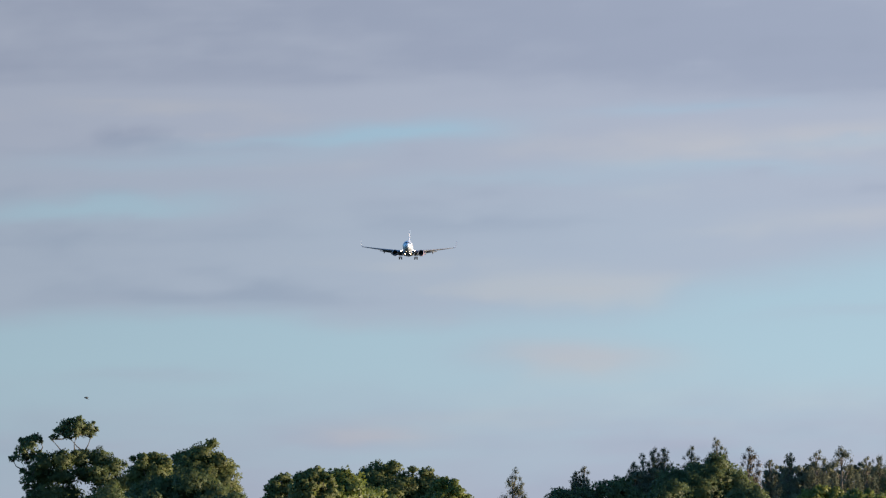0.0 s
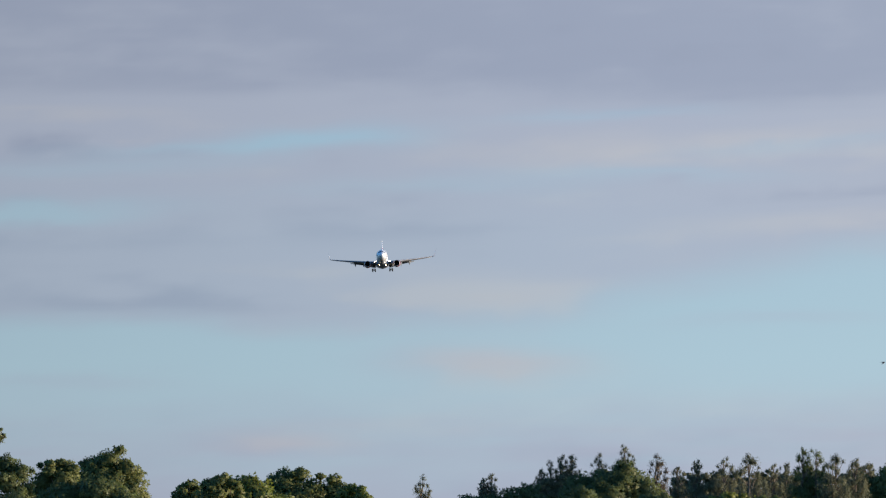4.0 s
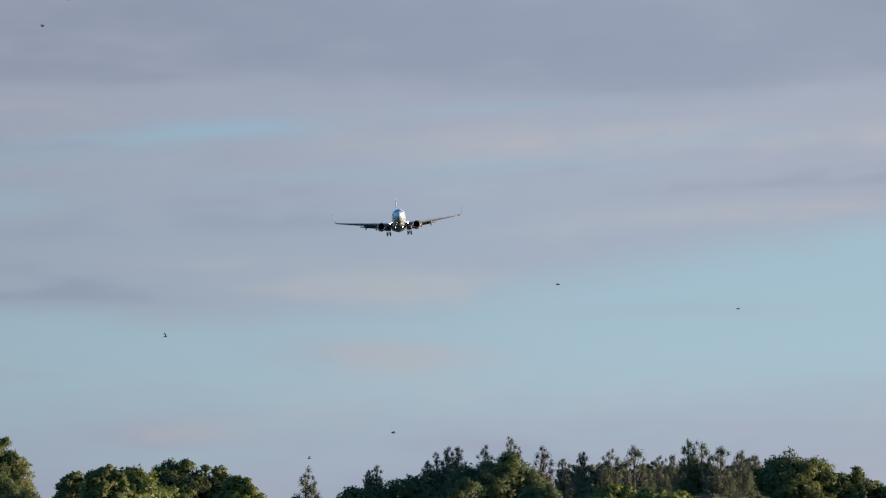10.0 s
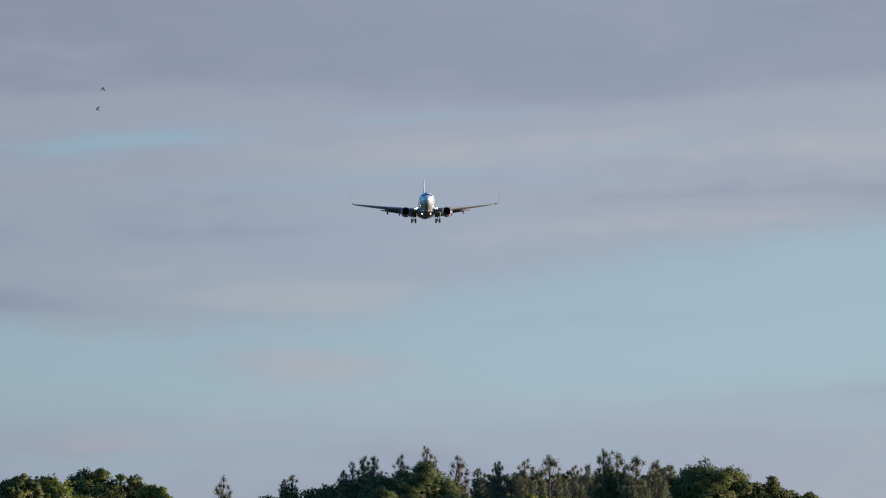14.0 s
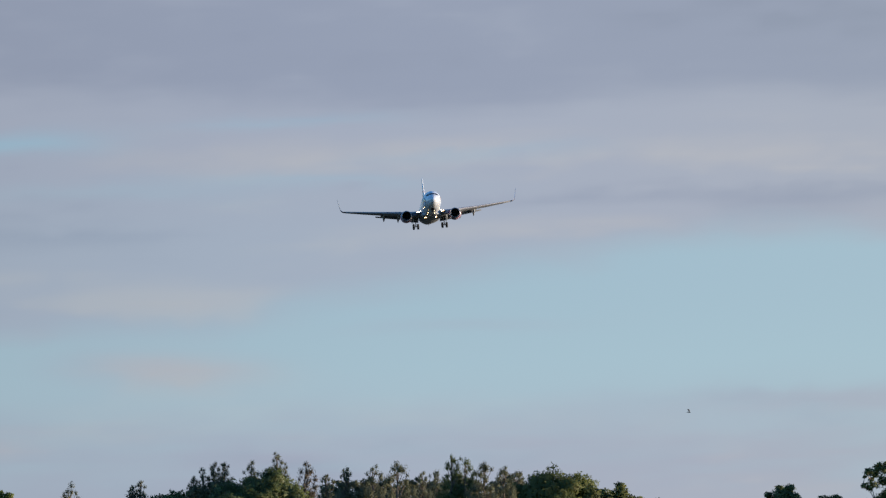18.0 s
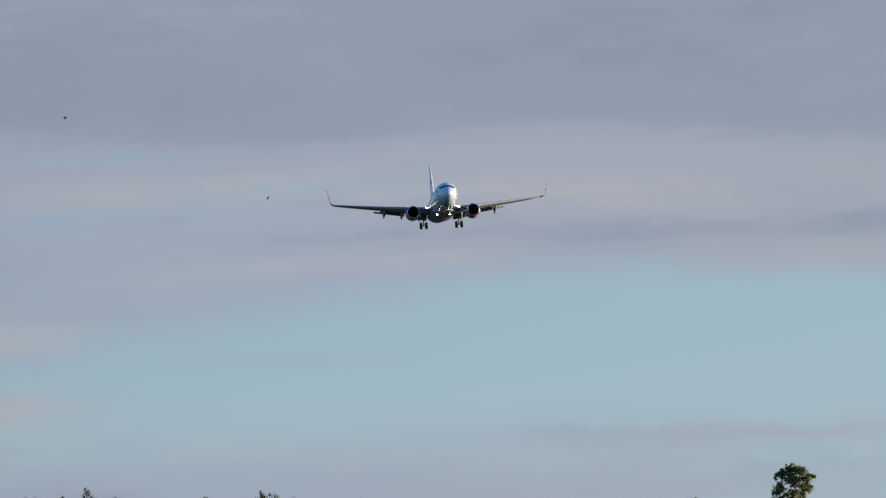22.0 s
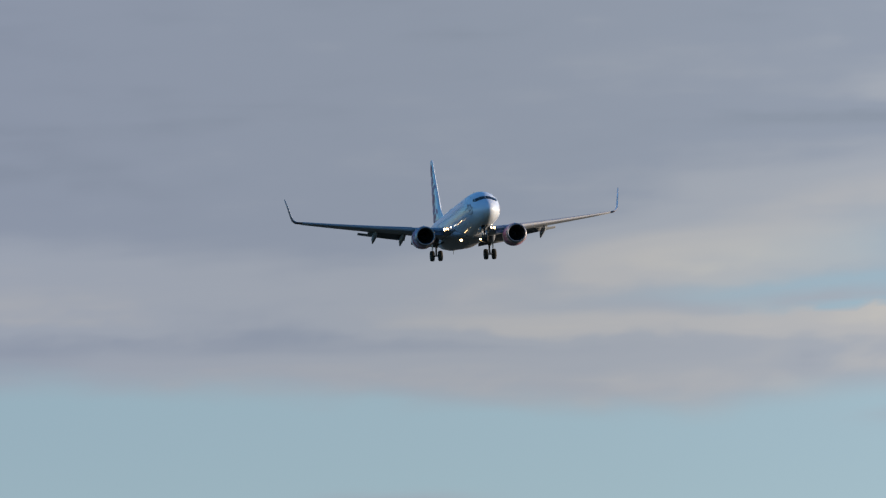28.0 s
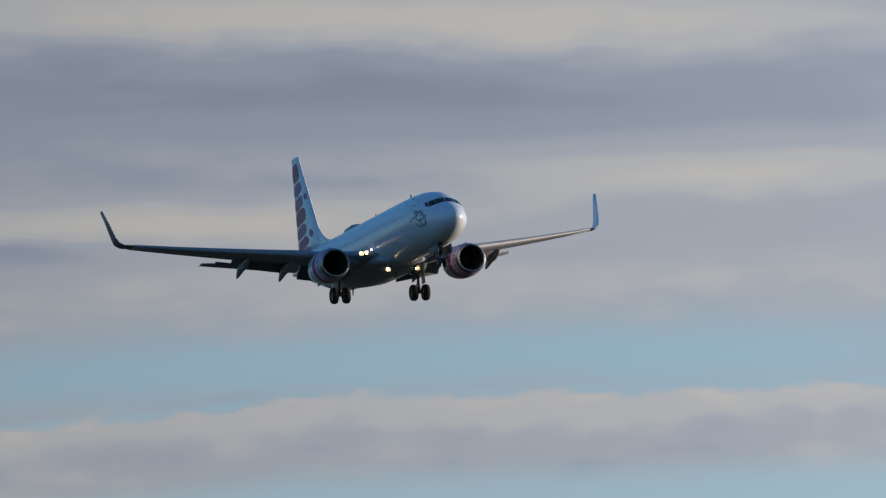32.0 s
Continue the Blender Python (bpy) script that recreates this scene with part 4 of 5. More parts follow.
tree("leafy_tree", LIT, -630, 395, 130, 310, "round", M_GREEN, M_BARK, rng, deep=150)
tree("leafy_tree", "olive green tree with a thin top", -735, 430, 80, 292, "round", M_GUM, M_BARK, rng, deep=120)
tree("leafy_tree", "olive green tree with a thin top", -790, 420, 60, 295, "round", M_GUM, M_BARK, rng, deep=120)
tree("leafy_tree", "dull green tree behind brighter crowns", -610, 441, 150, 430, "round", M_GUM, M_BARK, rng, deep=200)
tree("leafy_tree", "dull green tree behind brighter crowns", -545, 437, 110, 430, "round", M_GUM, M_BARK, rng, deep=190)
tree("leafy_tree", LIT, -495, 418, 100, 400, "round", M_GREEN, M_BARK, rng, deep=200)
tree("leafy_tree", "dull green tree behind brighter crowns", -465, 362, 110, 400, "round", M_GREEN, M_BARK, rng, deep=160)
SHE = "slender grey-green she-oak with upright needle sprays"
tree("she_oak", SHE, -381, 421, 46, 440, "spire", M_OAK, M_BARK, rng, deep=150)
tree("shrub_tree", "low olive tree beside a she-oak", -408, 372, 50, 430, "round", M_GUM, M_BARK, rng, deep=120)
DARK = "dark green dense dome-shaped tree"
tree("leafy_tree", DARK, -272, 404, 150, 430, "round", M_DARK, M_BARK, rng, deep=200)
tree("leafy_tree", DARK, -200, 414, 130, 430, "round", M_DARK, M_BARK, rng, deep=200)
tree("leafy_tree", DARK, -300, 370, 120, 420, "round", M_DARK, M_BARK, rng, deep=180)
tree("she_oak", SHE, -256, 426, 26, 470, "spire", M_OAK, M_BARK, rng, deep=70)
tree("she_oak", SHE, -270, 420, 16, 470, "spire", M_OAK, M_BARK, rng, deep=60)
for du, dv, ww in ((-152, 448, 24), (-132, 461, 26), (-114, 463, 24), (-168, 436, 18)):
    tree("she_oak", SHE, du, dv, ww, 760, "spire", M_OAK, M_BARK, rng, deep=110)
tree("she_oak", SHE, -66, 462, 30, 760, "spire", M_OAK, M_BARK, rng, deep=110)
tree("she_oak", SHE, -20, 477, 34, 760, "spire", M_OAK, M_BARK, rng, deep=120)
tree("leafy_tree", DARK, -40, 450, 200, 430, "round", M_DARK, M_BARK, rng, deep=220)
tree("leafy_tree", DARK, -110, 405, 140, 420, "round", M_DARK, M_BARK, rng, deep=200)
tree("leafy_tree", DARK, 35, 400, 130, 420, "round", M_DARK, M_BARK, rng, deep=200)
tree("she_oak", "brown-tipped she-oak among green ones", 38, 460, 40, 480, "spire", M_BROWN, M_BARK, rng, deep=130)
for du, dv, ww in ((74, 440, 24), (108, 452, 28), (155, 458, 44), (200, 465, 52), (243, 442, 28), (266, 447, 34),
                   (352, 466, 46), (386, 456, 40), (414, 448, 36), (406, 446, 30)):
    tree("she_oak", SHE, du, dv, ww, float(rng.uniform(440, 500)), "spire", M_OAK, M_BARK, rng, deep=170)
for du, dv, ww in ((296, 472, 40), (318, 468, 42)):
    tree("she_oak", "dark she-oak standing close to its twin", du, dv, ww, 470, "spire", M_DARK, M_BARK, rng, deep=210)
MOUND = "broad dull green tree with a smooth domed crown"
tree("leafy_tree", MOUND, 490, 452, 190, 470, "round", M_GUM, M_BARK, rng, deep=200)
tree("leafy_tree", MOUND, 425, 431, 130, 470, "round", M_GUM, M_BARK, rng, deep=180)
tree("leafy_tree", MOUND, 580, 427, 120, 470, "round", M_GUM, M_BARK, rng, deep=180)
tree("leafy_tree", MOUND, 648, 404, 120, 470, "round", M_GUM, M_BARK, rng, deep=160)
tree("leafy_tree", MOUND, 725, 378, 110, 470, "round", M_GUM, M_BARK, rng, deep=150)
tree("leafy_tree", DARK, 882, 428, 95, 460, "round", M_DARK, M_BARK, rng, deep=150)
tree("leafy_tree", DARK, 966, 408, 90, 460, "round", M_DARK, M_BARK, rng, deep=140)
tree("gum_tree", GUM, 1067, 453, 84, 460, "umbrella", M_GUM, M_PALE_BARK, rng, deep=110, clumps=[
    (-34, -14, 13), (-16, -6, 15), (6, -10, 18), (26, -18, 14), (-4, -30, 18), (-30, -36, 14), (30, -42, 16), (0, -60, 22), (-26, -74, 20), (26, -76, 20)])
tree("gum_tree", GUM, 1172, 441, 100, 460, "round", M_GUM, M_PALE_BARK, rng, deep=130)
tree("gum_tree", "tall eucalyptus with an airy rounded head", 1238, 518, 76, 440, "umbrella", M_GUM, M_PALE_BARK, rng, deep=200, clumps=[
    (-6, -8, 14), (12, -14, 15), (-22, -18, 12), (28, -24, 12), (0, -30, 17), (22, -42, 15), (-26, -44, 13), (-4, -56, 16), (-34, -64, 11), (16, -70, 15), (-14, -84, 16), (30, -92, 14), (0, -120, 24)])
# lower bushes in front of the row
BUSH = "sunlit yellow-green bush below the tree row"
for i in range(46):
    bu = float(-560 + 1150 * (i + rng.uniform(.1, .9)) / 46)
    bv = float(rng.uniform(325, 380)) + (18 if 40 < bu < 330 else 0)
    kind = i % 5
    tree("bush_tree", (BUSH, BUSH, "olive bush below the tree row", BUSH, "dry straw-coloured bush below the tree row")[kind], bu, bv, float(rng.uniform(70, 120)), float(rng.uniform(330, 390)),
         "round", (M_BUSH, M_GREEN, M_GUM, M_BUSH, M_STRAW)[kind], M_BARK, rng, deep=130, thick=.6)
for du, dv, ww in ((165, 402, 60), (188, 396, 46), (330, 384, 110), (380, 372, 90), (140, 392, 50)):
    tree("bush_tree", BUSH if dv > 390 else "dry straw-coloured bush below the tree row", du, dv, ww, 400, "round", M_BUSH if dv > 390 else M_STRAW, M_BARK, rng, deep=130)
# a dull row behind, closing the gaps between trunks
for i in range(44):
    bu = float(-1420 + 2200 * (i + rng.uniform(.2, .8)) / 44)
    tree("leafy_tree", "dull green tree in the row behind", bu, float(rng.uniform(322, 352)), float(rng.uniform(90, 140)), float(rng.uniform(520, 560)), "round", (M_DARK, M_GUM, M_OAK)[i % 3], M_BARK, rng, deep=150, thick=.5)
# taller dull she-oaks closing the row behind the slender ones
for i in range(15):
    bu = float(62 + 370 * (i + rng.uniform(.2, .8)) / 15)
    tree("she_oak", "soft grey-green she-oak in the row behind", bu, float(rng.uniform(428, 443)), float(rng.uniform(46, 72)), float(rng.uniform(505, 530)), "round", M_OAK, M_BARK, rng, deep=170, thick=.7)
for bu, bv in ((-160, 424), (-128, 430), (-92, 430), (-60, 440)):
    tree("she_oak", "soft grey-green she-oak in the row behind", bu, bv, 50, 540, "round", M_OAK, M_BARK, rng, deep=150, thick=.7)


# ---- birds ----
def build_bird():
    b = new("bird")
    tagged(b, "small dark bird flying with spread wings", "bird", "birds over the trees")
    mesh_part("body", *lathe([(.13, .001), (.12, .012), (.10, .022), (.07, .026), (.03, .034), (-.03, .032), (-.08, .018), (-.11, .010), (-.12, .001)], (0, 0, 0), sides=12), M_BIRD, b)
    mesh_part("tail", [(-.10, -.012, .004), (-.10, .012, .004), (-.20, .045, 0), (-.175, 0, .002), (-.20, -.045, 0),
                       (-.10, -.012, -.003), (-.10, .012, -.003), (-.20, .045, -.004), (-.175, 0, -.003), (-.20, -.045, -.004)],
              [(0, 1, 2, 3), (0, 3, 4), (6, 5, 8, 7), (5, 9, 8), (0, 5, 6, 1), (1, 6, 7, 2), (2, 7, 8, 3), (3, 8, 9, 4), (4, 9, 5, 0)], M_BIRD, b, smooth=False)
    wings = []
    for s in (1, -1):
        prof = [(.05, .07, .055), (.10, .075, .075), (.16, .06, .085), (.22, .02, .075), (.26, -.03, .055), (.285, -.08, .01)]
        rings = []
        for y, le, ch in [(.0, .055, .09)] + prof:
            rings.append([(le, s * y, .004), (le - ch * .4, s * y, .012), (le - ch, s * y, 0), (le - ch * .4, s * y, -.003)])
        w = mesh_part("wing", *loft(rings), M_BIRD, b)
        w.location = (0, s * .022, .012)
        wings.append(w)
    for part_ob in b.children:
        part_ob.data.transform(Matrix.Scale(.66, 4))
        part_ob.location *= .66
    return b


FLOCK = [build_bird()]
for _ in range(28):
    FLOCK.append(copy_thing(FLOCK[0], Matrix()))
flown = []


def fly(start, end, rows):
    """One bird along its way, beating its wings while it is near."""
    k = len(flown)
    first = FLOCK[k]
    flown.append(first)
    poses = []
    for i, (t, x, y, z) in enumerate(rows):
        a, b = rows[max(0, i - 1)], rows[min(len(rows) - 1, i + 1)]
        vx, vy, vz = b[1] - a[1], b[2] - a[2], b[3] - a[3]
        poses.append((t, pose(x, y, z, 0, -math.degrees(math.atan2(vz, math.hypot(vx, vy) + .01)) * .6, math.degrees(math.atan2(vy, vx)))))
    # keep each turn small by adding rows between
    full = [poses[0]]
    for t, m in poses[1:]:
        t0, m0 = full[-1]
        q0, q1 = m0.to_quaternion(), m.to_quaternion()
        if q0.rotation_difference(q1).angle > radians(80):
            for f in (1 / 3, 2 / 3):
                full.append((t0 + (t - t0) * f, Matrix.LocRotScale(m0.translation.lerp(m.translation, f), q0.slerp(q1, f), None)))
        full.append((t, m))
    walk(first, full)
    rate = 3.4 + .23 * (k % 5)
    t0, t1 = max(0.0, start - 1.0), min(32.0, end + 1.0)
    times = sorted({0.0, 32.0, *[round(t0 + i / 15, 3) for i in range(int((t1 - t0) * 15))]})
    for w in [c for c in first.children if c.name.startswith("wing")]:
        s = 1 if w.matrix_basis.translation.y > 0 else -1
        home = w.matrix_basis.translation.copy()
        walk(w, [(t, pose(*home, s * (12 + 38 * math.sin(2 * math.pi * rate * t + k)), 0, 0)) for t in times])


# ---- what moves ----
def motions():
    walk(airliner, [
        (0.0, pose(-118.2, 2710.6, 173.2, -0.67, -2.51, -88.68)),
        (0.5, pose(-114.3, 2675.8, 171.2, 0.79, -2.59, -88.68)),
        (1.0, pose(-110.0, 2641.0, 169.1, 2.25, -2.68, -88.68)),
        (1.5, pose(-106.0, 2606.3, 167.2, 0.55, -2.70, -88.68)),
        (2.0, pose(-101.9, 2571.5, 165.0, -1.15, -2.73, -88.68)),
        (2.5, pose(-97.9, 2536.7, 162.4, -0.29, -3.09, -88.68)),
        (3.0, pose(-93.4, 2502.0, 159.4, 0.56, -3.44, -88.68)),
        (3.5, pose(-88.9, 2467.2, 156.8, 1.36, -3.58, -88.68)),
        (5.5, pose(-70.3, 2328.1, 147.9, 4.56, -4.13, -88.68)),
        (6.0, pose(-66.4, 2293.3, 146.9, 5.36, -4.27, -88.68)),
        (6.5, pose(-62.3, 2258.5, 145.8, 4.41, -4.19, -88.68)),
        (7.0, pose(-58.0, 2223.7, 144.6, 3.46, -4.12, -88.68)),
        (7.5, pose(-53.7, 2189.0, 143.4, 3.26, -4.33, -88.68)),
        (8.0, pose(-49.7, 2154.2, 142.1, 3.07, -4.55, -88.68)),
        (8.5, pose(-45.8, 2119.4, 140.9, 3.37, -4.40, -88.68)),
        (9.0, pose(-42.0, 2084.6, 139.4, 3.67, -4.25, -88.68)),
        (9.5, pose(-38.1, 2049.8, 138.3, 3.92, -4.08, -88.68)),
        (10.0, pose(-34.2, 2015.0, 136.4, 4.18, -3.90, -88.68)),
        (10.5, pose(-30.1, 1980.2, 135.1, 3.62, -3.86, -88.68)),
        (11.0, pose(-26.0, 1945.4, 133.5, 3.06, -3.82, -88.68)),
        (11.5, pose(-22.7, 1910.6, 132.0, 2.78, -3.72, -88.68)),
        (12.0, pose(-18.9, 1875.8, 130.4, 2.50, -3.62, -88.68)),
        (12.5, pose(-15.2, 1841.0, 129.0, 1.93, -3.70, -88.68)),
        (13.0, pose(-11.1, 1806.2, 127.6, 1.36, -3.79, -88.68)),
        (13.5, pose(-7.3, 1771.4, 125.8, 0.93, -3.68, -88.68)),
        (14.0, pose(-3.2, 1736.6, 123.5, 0.49, -3.57, -88.68)),
        (14.5, pose(0.5, 1701.8, 121.5, 0.29, -3.42, -88.68)),
        (15.0, pose(4.3, 1667.0, 119.1, 0.08, -3.26, -88.68)),
        (15.5, pose(8.4, 1632.2, 116.9, 0.77, -3.43, -88.68)),
        (17.5, pose(24.2, 1493.0, 107.3, 3.52, -4.09, -88.68)),
        (18.0, pose(27.4, 1458.2, 104.7, 4.20, -4.25, -88.68)),
        (18.5, pose(30.8, 1423.5, 102.4, 3.02, -4.37, -88.68)),
        (19.0, pose(34.4, 1388.7, 100.6, 1.83, -4.49, -88.68)),
        (19.5, pose(38.0, 1353.9, 98.8, 1.83, -4.45, -88.68)),
        (20.0, pose(41.6, 1319.1, 97.3, 1.83, -4.42, -88.68)),
        (20.5, pose(44.4, 1284.3, 95.8, 3.20, -4.20, -88.68)),
        (21.0, pose(47.5, 1249.5, 94.4, 4.57, -3.99, -88.68)),
        (21.5, pose(51.5, 1214.8, 93.2, 3.77, -3.79, -88.68)),
        (22.0, pose(54.5, 1180.0, 91.7, 2.98, -3.59, -88.68)),
        (22.5, pose(58.1, 1145.2, 90.5, 2.27, -3.52, -88.68)),
        (23.0, pose(61.5, 1110.5, 89.0, 1.57, -3.44, -88.68)),
        (23.5, pose(65.5, 1075.7, 87.2, 1.68, -3.37, -88.68)),
        (24.0, pose(69.5, 1040.9, 85.5, 1.78, -3.31, -88.68)),
        (24.5, pose(73.5, 1006.1, 83.8, 0.84, -2.88, -88.68)),
        (26.5, pose(89.3, 866.9, 76.8, 2.99, -2.73, -88.68)),
        (27.0, pose(93.2, 832.1, 74.7, 2.84, -2.31, -88.68)),
        (27.5, pose(97.2, 797.3, 72.7, 2.84, -2.09, -88.68)),
        (28.0, pose(101.1, 762.5, 70.7, 2.84, -1.87, -88.68)),
        (28.5, pose(105.0, 727.6, 68.7, 2.95, -2.05, -88.68)),
        (29.0, pose(108.9, 692.8, 66.6, 3.05, -2.23, -88.68)),
        (29.5, pose(112.7, 658.0, 64.6, 2.52, -2.42, -88.68)),
        (30.0, pose(116.5, 623.3, 62.6, 1.99, -2.61, -88.68)),
        (30.5, pose(120.3, 588.5, 60.6, 3.19, -2.56, -88.68)),
        (31.0, pose(124.1, 553.7, 58.6, 4.40, -2.51, -88.68)),
        (31.5, pose(127.9, 518.9, 56.7, 4.12, -2.56, -88.68)),
        (32.0, pose(131.7, 484.1, 54.8, 3.85, -2.61, -88.68)),
    ])
    # the cloud sheet drifts slowly to the right
    walk(backdrop, [(0.0, pose(0, 0, 0, 0, 0, 0.2)), (32.0, pose(0, 0, 0, 0, 0, -0.2))])
    fly(0, 1, [(0, -21.8, 248.8, 12.4), (0.5, -22.9, 248.7, 13.3), (1, -24.3, 248.5, 14.3), (1.05048, -25.5, 248.5, 14.3), (32, -304.1, 248.5, 14.3)])
    fly(2, 3.5, [(0, -36.9, 268.2, 28.7), (1.86326, -20.1, 268.2, 28.7), (2, -20.1, 268.2, 25.4), (2.5, -10.1, 268.9, 24.4), (3, -0.2, 269.0, 24.7), (3.5, 8.9, 268.8, 25.8), (3.56577, 10.5, 268.8, 25.8), (32, 266.4, 268.8, 25.8)])
    fly(3, 3.5, [(0, -49.6, 289.2, 16.6), (2.56591, -26.5, 289.2, 16.6), (3, -16.1, 289.2, 16.6), (3.5, -2.5, 289.6, 15.8), (4.07259, 11.3, 289.6, 15.8), (32, 262.6, 289.6, 15.8)])
    fly(5.5, 7, [(0, -74.9, 308.6, 23.4), (5.12242, -28.8, 308.6, 23.4), (5.5, -19.7, 308.6, 23.4), (6, -20.4, 308.6, 22.9), (6.5, -22.9, 308.4, 23.4), (7, -25.4, 308.2, 23.5), (7.17091, -29.5, 308.2, 23.5), (32, -253.0, 308.2, 23.5)])
    fly(5.5, 6, [(0, -71.6, 248.6, 19.1), (5.37499, -23.2, 248.6, 19.1), (5.5, -20.2, 248.6, 19.1), (6, -21.8, 248.4, 18.8), (6.06971, -23.5, 248.4, 18.8), (32, -256.9, 248.4, 18.8)])
    fly(6, 6.5, [(0, -78.8, 268.3, 19.8), (5.93769, -25.4, 268.3, 19.8), (6, -23.9, 268.3, 19.8), (6.5, -24.2, 268.4, 18.7), (6.56923, -25.9, 268.4, 18.7), (32, -254.7, 268.4, 18.7)])
    fly(6, 11.5, [(0, -79.2, 288.9, 14.2), (5.76762, -27.3, 288.9, 14.2), (6, -21.7, 288.9, 14.2), (6.5, -18.4, 289.1, 15.6), (7, -16.4, 289.2, 15.9), (7.5, -16.1, 289.2, 16.2), (8, -16.9, 289.1, 16.3), (8.5, -18.0, 289.1, 16.4), (9, -18.5, 289.1, 15.7), (9.5, -17.2, 289.1, 16.3), (10, -14.0, 289.3, 16.5), (10.5, -10.8, 289.4, 17.2), (11, -7.2, 289.6, 15.8), (11.5, -4.0, 289.7, 14.2), (12.2288, -2.0, 289.7, 7.5), (32, 174.0, 289.7, 7.0)])
    fly(6, 7.5, [(0, -81.9, 308.4, 20.3), (5.85394, -29.2, 308.4, 20.3), (6, -25.7, 308.4, 20.3), (6.5, -19.2, 308.8, 20.6), (7, -9.3, 309.4, 18.5), (7.5, 1.2, 309.6, 17.1), (7.90938, 11.1, 309.6, 17.1), (32, 227.9, 309.6, 17.1)])
    fly(5.5, 8, [(0, -90.0, 249.6, 19.0), (4.2, -25.0, 249.6, 15.8), (5.5, -6.2, 249.6, 15.0), (6, -3.1, 249.7, 14.2), (6.5, -1.0, 249.7, 14.3), (7, 0.8, 249.7, 13.5), (7.5, 3.6, 249.8, 12.4), (8, 2.8, 249.8, 11.3), (8.29248, 9.8, 249.8, 11.3), (32, 223.2, 249.8, 11.3)])
    fly(7.5, 8.5, [(0, -54.9, 161.1, 12.7), (7.34422, -15.2, 161.1, 12.7), (7.5, -12.9, 161.1, 12.7), (8, -11.1, 161.2, 13.7), (8.5, -9.3, 161.2, 14.7), (8.69039, -9.3, 161.2, 17.4), (32, -135.2, 161.2, 17.4)])
    fly(8.5, 10, [(0, -99.5, 289.0, 15.3), (8.31409, -24.6, 289.0, 15.3), (8.5, -20.2, 289.0, 15.3), (9, -9.7, 289.5, 15.2), (9.5, -0.4, 289.6, 16.8), (10, 8.6, 289.4, 17.6), (10.2984, 15.8, 289.4, 17.6), (32, 211.1, 289.4, 17.6)])
    fly(8.5, 10, [(0, -100.8, 309.1, 13.7), (8.27146, -26.4, 309.1, 13.7), (8.5, -20.9, 309.1, 13.7), (9, -17.2, 309.3, 13.6), (9.5, -12.3, 309.5, 14.1), (10, -8.9, 309.7, 12.4), (10.6021, -23.4, 309.7, 12.4), (32, -216.0, 309.7, 12.4)])
    fly(9, 10, [(0, 88.0, 249.8, 11.7), (8.39581, 12.4, 249.8, 11.7), (9, -2.1, 249.8, 11.7), (9.5, -4.7, 249.8, 11.4), (10, -4.3, 249.8, 11.2), (10.6074, -18.8, 249.8, 11.2), (32, -211.4, 249.8, 11.2)])
    fly(9, 11.5, [(0, -99.7, 269.4, 14.2), (8.66941, -21.7, 269.4, 14.2), (9, -13.7, 269.4, 14.2), (9.5, -7.2, 269.5, 16.3), (10, 1.4, 269.5, 17.4), (10.5, 2.9, 269.5, 17.5), (11, 4.8, 269.5, 18.1), (11.5, 8.0, 269.4, 18.0), (11.7008, 12.8, 269.4, 18.0), (32, 195.5, 269.4, 18.0)])
    fly(8.9, 9, [(0, 91.7, 289.4, 19.5), (8.623, 14.1, 289.4, 19.5), (8.9, 7.4, 289.4, 19.5), (9, 8.3, 289.3, 19.7), (9.2519, 14.3, 289.3, 19.7), (32, 219.1, 289.3, 19.7)])
    fly(8.5, 9, [(0, 90.2, 309.5, 13.0), (8.49205, 13.8, 309.5, 13.0), (8.5, 13.6, 309.5, 13.0), (9, 12.2, 309.6, 13.2), (9.13017, 15.3, 309.6, 13.2), (32, 221.1, 309.6, 13.2)])
    fly(10, 11, [(0, -105.4, 248.4, 27.0), (9.91746, -16.2, 248.4, 27.0), (10, -16.2, 248.4, 25.0), (10.5, -10.0, 248.7, 25.2), (11, -4.1, 248.8, 25.7), (11.0745, -4.1, 248.8, 27.5), (32, 184.2, 248.8, 27.5)])
    fly(11, 15.5, [(0, -120.1, 268.2, 25.2), (10.9048, -22.0, 268.2, 25.2), (11, -19.7, 268.2, 25.2), (11.5, -19.1, 268.4, 24.3), (12, -14.4, 268.4, 26.7), (12.5, -12.5, 268.6, 26.2), (13, -12.5, 268.7, 25.4), (13.5, -12.1, 268.8, 24.2), (14, -12.2, 268.7, 24.9), (14.5, -11.8, 268.7, 25.7), (15, -12.1, 268.7, 25.1), (15.5, -13.2, 268.7, 24.8), (15.5762, -15.0, 268.7, 24.8), (32, -162.8, 268.7, 24.8)])
    fly(12, 15, [(0, -121.7, 288.4, 31.0), (11.9089, -14.5, 288.4, 31.0), (12, -14.5, 288.4, 28.8), (12.5, -15.0, 288.4, 27.6), (13, -13.7, 288.6, 27.0), (13.5, -13.0, 288.7, 25.6), (14, -13.3, 288.7, 25.8), (14.5, -13.8, 288.6, 25.9), (15, -14.8, 288.6, 25.9), (15.0939, -17.0, 288.6, 25.9), (32, -169.2, 288.6, 25.9)])
    fly(11, 11.5, [(0, -122.9, 308.6, 21.8), (10.846, -25.3, 308.6, 21.8), (11, -21.6, 308.6, 21.8), (11.5, -22.4, 308.6, 20.4), (11.6272, -25.5, 308.6, 20.4), (32, -208.8, 308.6, 20.4)])
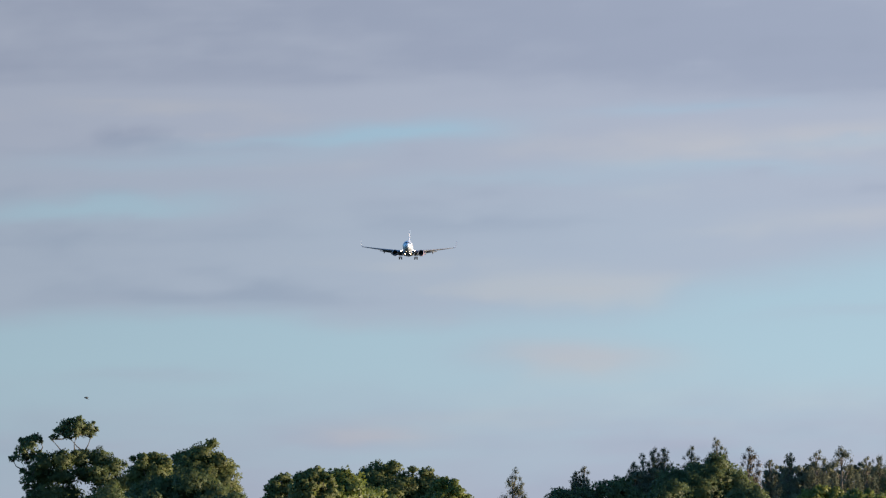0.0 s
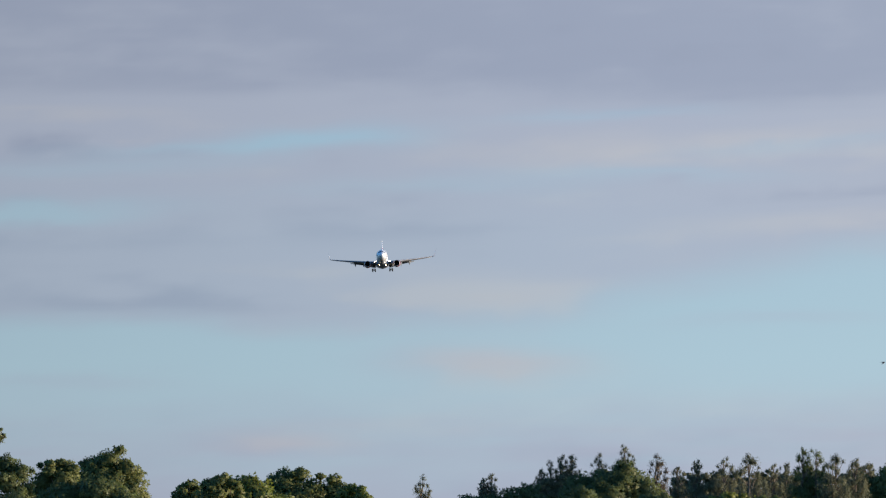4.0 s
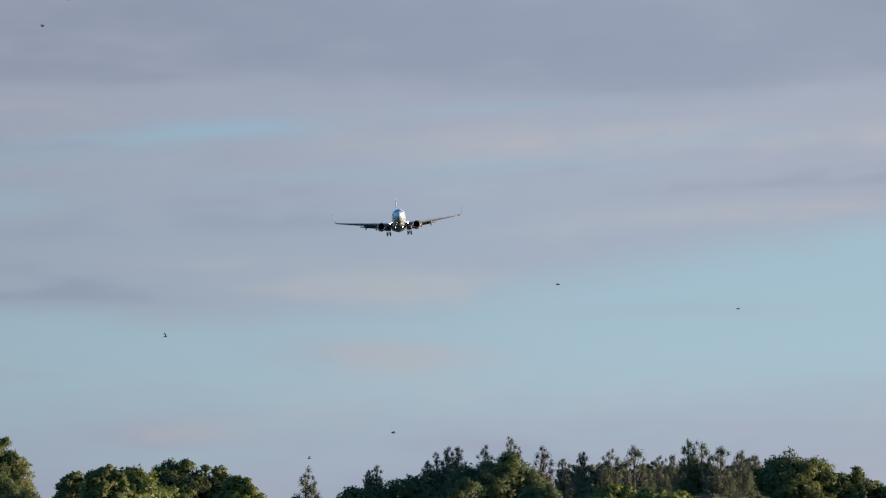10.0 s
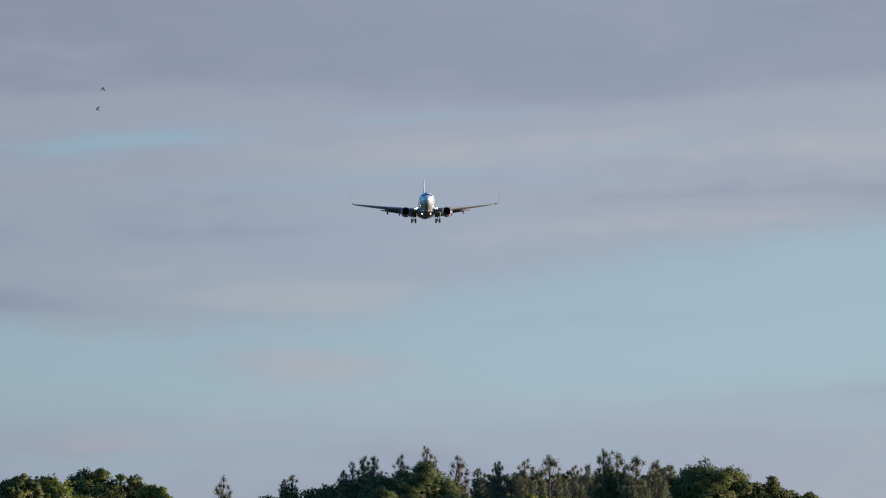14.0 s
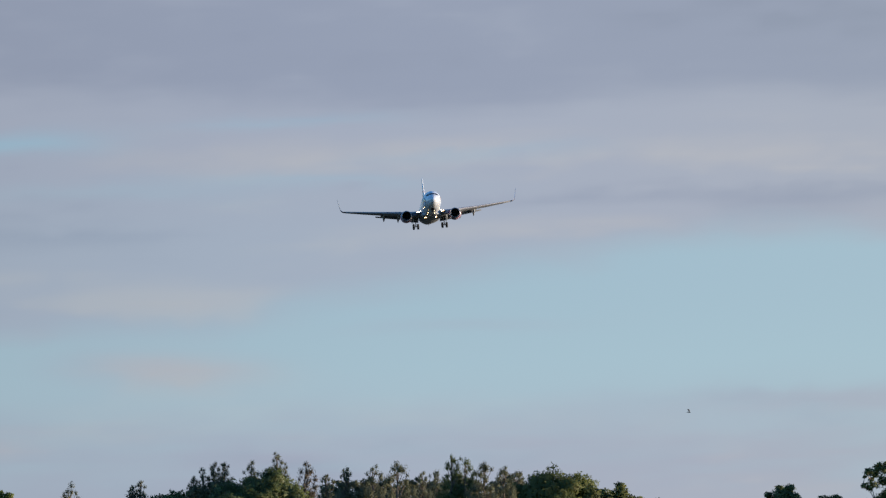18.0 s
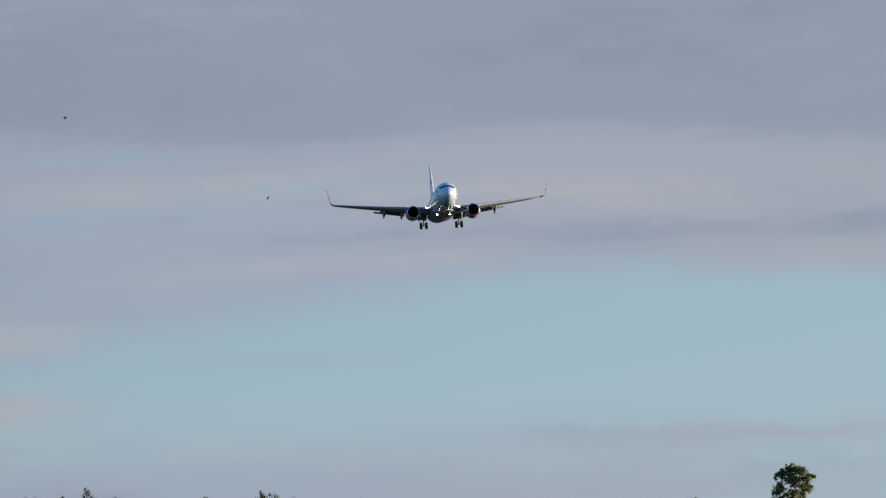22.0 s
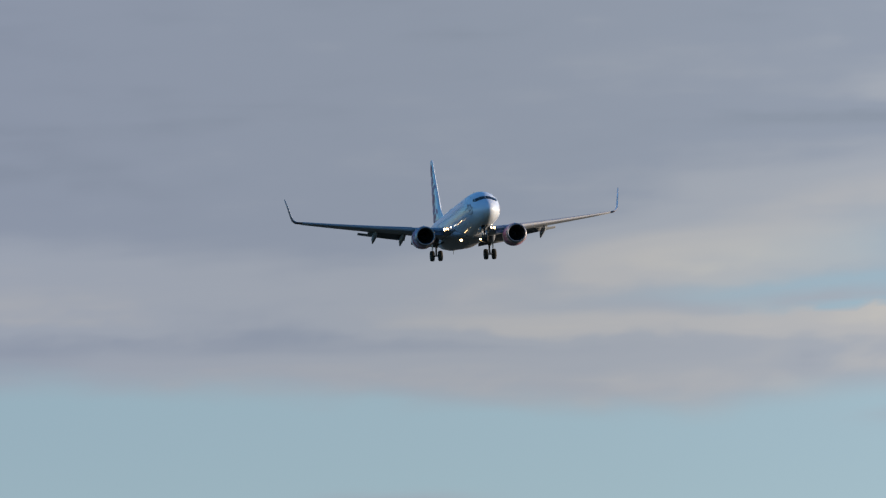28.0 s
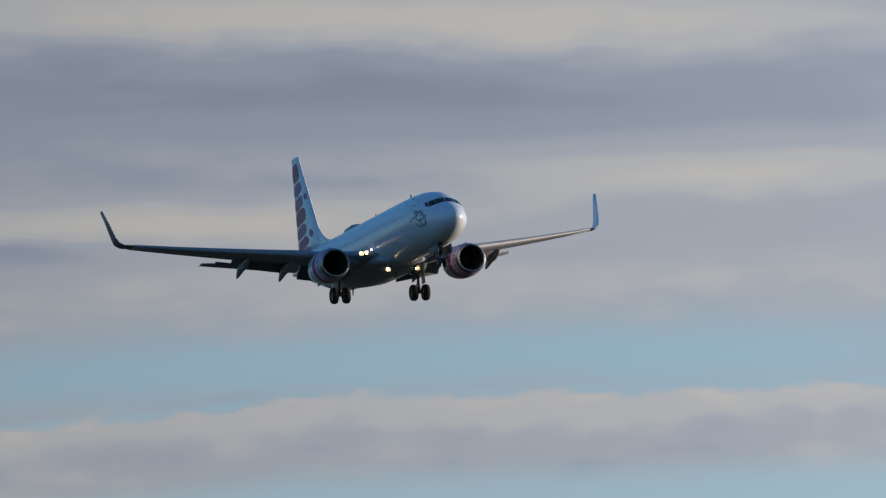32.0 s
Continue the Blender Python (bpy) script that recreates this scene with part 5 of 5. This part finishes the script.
    fly(12, 13, [(0, -216.1, 437.0, 16.8), (11.5056, -34.8, 437.0, 16.8), (12, -14.1, 437.0, 16.8), (12.5, -19.7, 436.8, 17.1), (13, -25.2, 436.4, 18.3), (13.1603, -32.0, 436.4, 18.3), (32, -328.8, 436.4, 18.3)])
    fly(12, 13, [(0, -217.3, 472.2, 17.3), (11.4046, -37.6, 472.2, 17.3), (12, -12.7, 472.2, 17.3), (12.5, -18.3, 471.8, 17.4), (13, -25.3, 471.4, 18.3), (13.2207, -34.6, 471.4, 18.3), (32, -330.4, 471.4, 18.3)])
    fly(13, 13.5, [(0, 131.0, 289.6, 12.0), (12.7249, 16.5, 289.6, 12.0), (13, 9.9, 289.6, 12.0), (13.5, 14.0, 289.5, 12.1), (13.6748, 18.2, 289.5, 12.1), (32, 183.2, 289.5, 12.1)])
    fly(17.5, 18, [(0, -160.0, 309.6, 26.0), (16.25, -17.5, 309.6, 20.0), (17.5, 7.6, 309.6, 16.7), (18, 17.2, 309.3, 15.0), (18.4054, 27.0, 309.3, 15.0), (32, 149.3, 309.3, 15.0)])
    fly(19, 21, [(0, 193.5, 248.8, 14.2), (18.9295, 23.1, 248.8, 14.2), (19, 21.4, 248.8, 14.2), (19.5, 18.6, 249.0, 15.6), (20, 16.6, 249.1, 16.5), (20.5, 13.7, 249.2, 17.6), (21, 11.1, 249.2, 18.4), (21.4335, 11.1, 249.2, 28.8), (22.5, 16.0, 249.2, 36.0), (32, 106.2, 249.2, 46.0)])
    fly(22, 24.5, [(0, -201.1, 269.0, 25.4), (21.8486, -4.5, 269.0, 25.4), (22, -0.8, 269.0, 25.4), (22.5, 3.4, 268.8, 26.8), (23, 6.3, 268.7, 28.0), (23.5, 9.0, 268.5, 28.9), (24, 13.1, 268.3, 29.5), (24.5, 18.0, 267.9, 30.3), (24.6064, 18.0, 267.9, 32.9), (32, -48.5, 267.9, 32.9)])
    fly(22, 23, [(0, -187.4, 289.1, 33.2), (21.617, 7.1, 289.1, 33.2), (22, 7.1, 289.1, 24.0), (22.5, 4.4, 289.1, 24.1), (23, 2.0, 289.1, 23.8), (23.1906, -2.6, 289.1, 23.8), (32, -81.9, 289.1, 23.8)])
    fly(26.5, 27, [(0, -224.0, 308.9, 17.4), (26.0777, 10.7, 308.9, 17.4), (26.5, 20.8, 308.9, 17.4), (27, 17.3, 309.1, 17.8), (27.1302, 14.2, 309.1, 17.8), (32, -29.7, 309.1, 17.8)])
    fly(26.5, 27, [(0, -226.4, 249.1, 14.2), (26.133, 8.8, 249.1, 14.2), (26.5, 17.6, 249.1, 14.2), (27, 14.3, 249.3, 14.7), (27.1146, 11.6, 249.3, 14.7), (32, -32.4, 249.3, 14.7)])

motions()
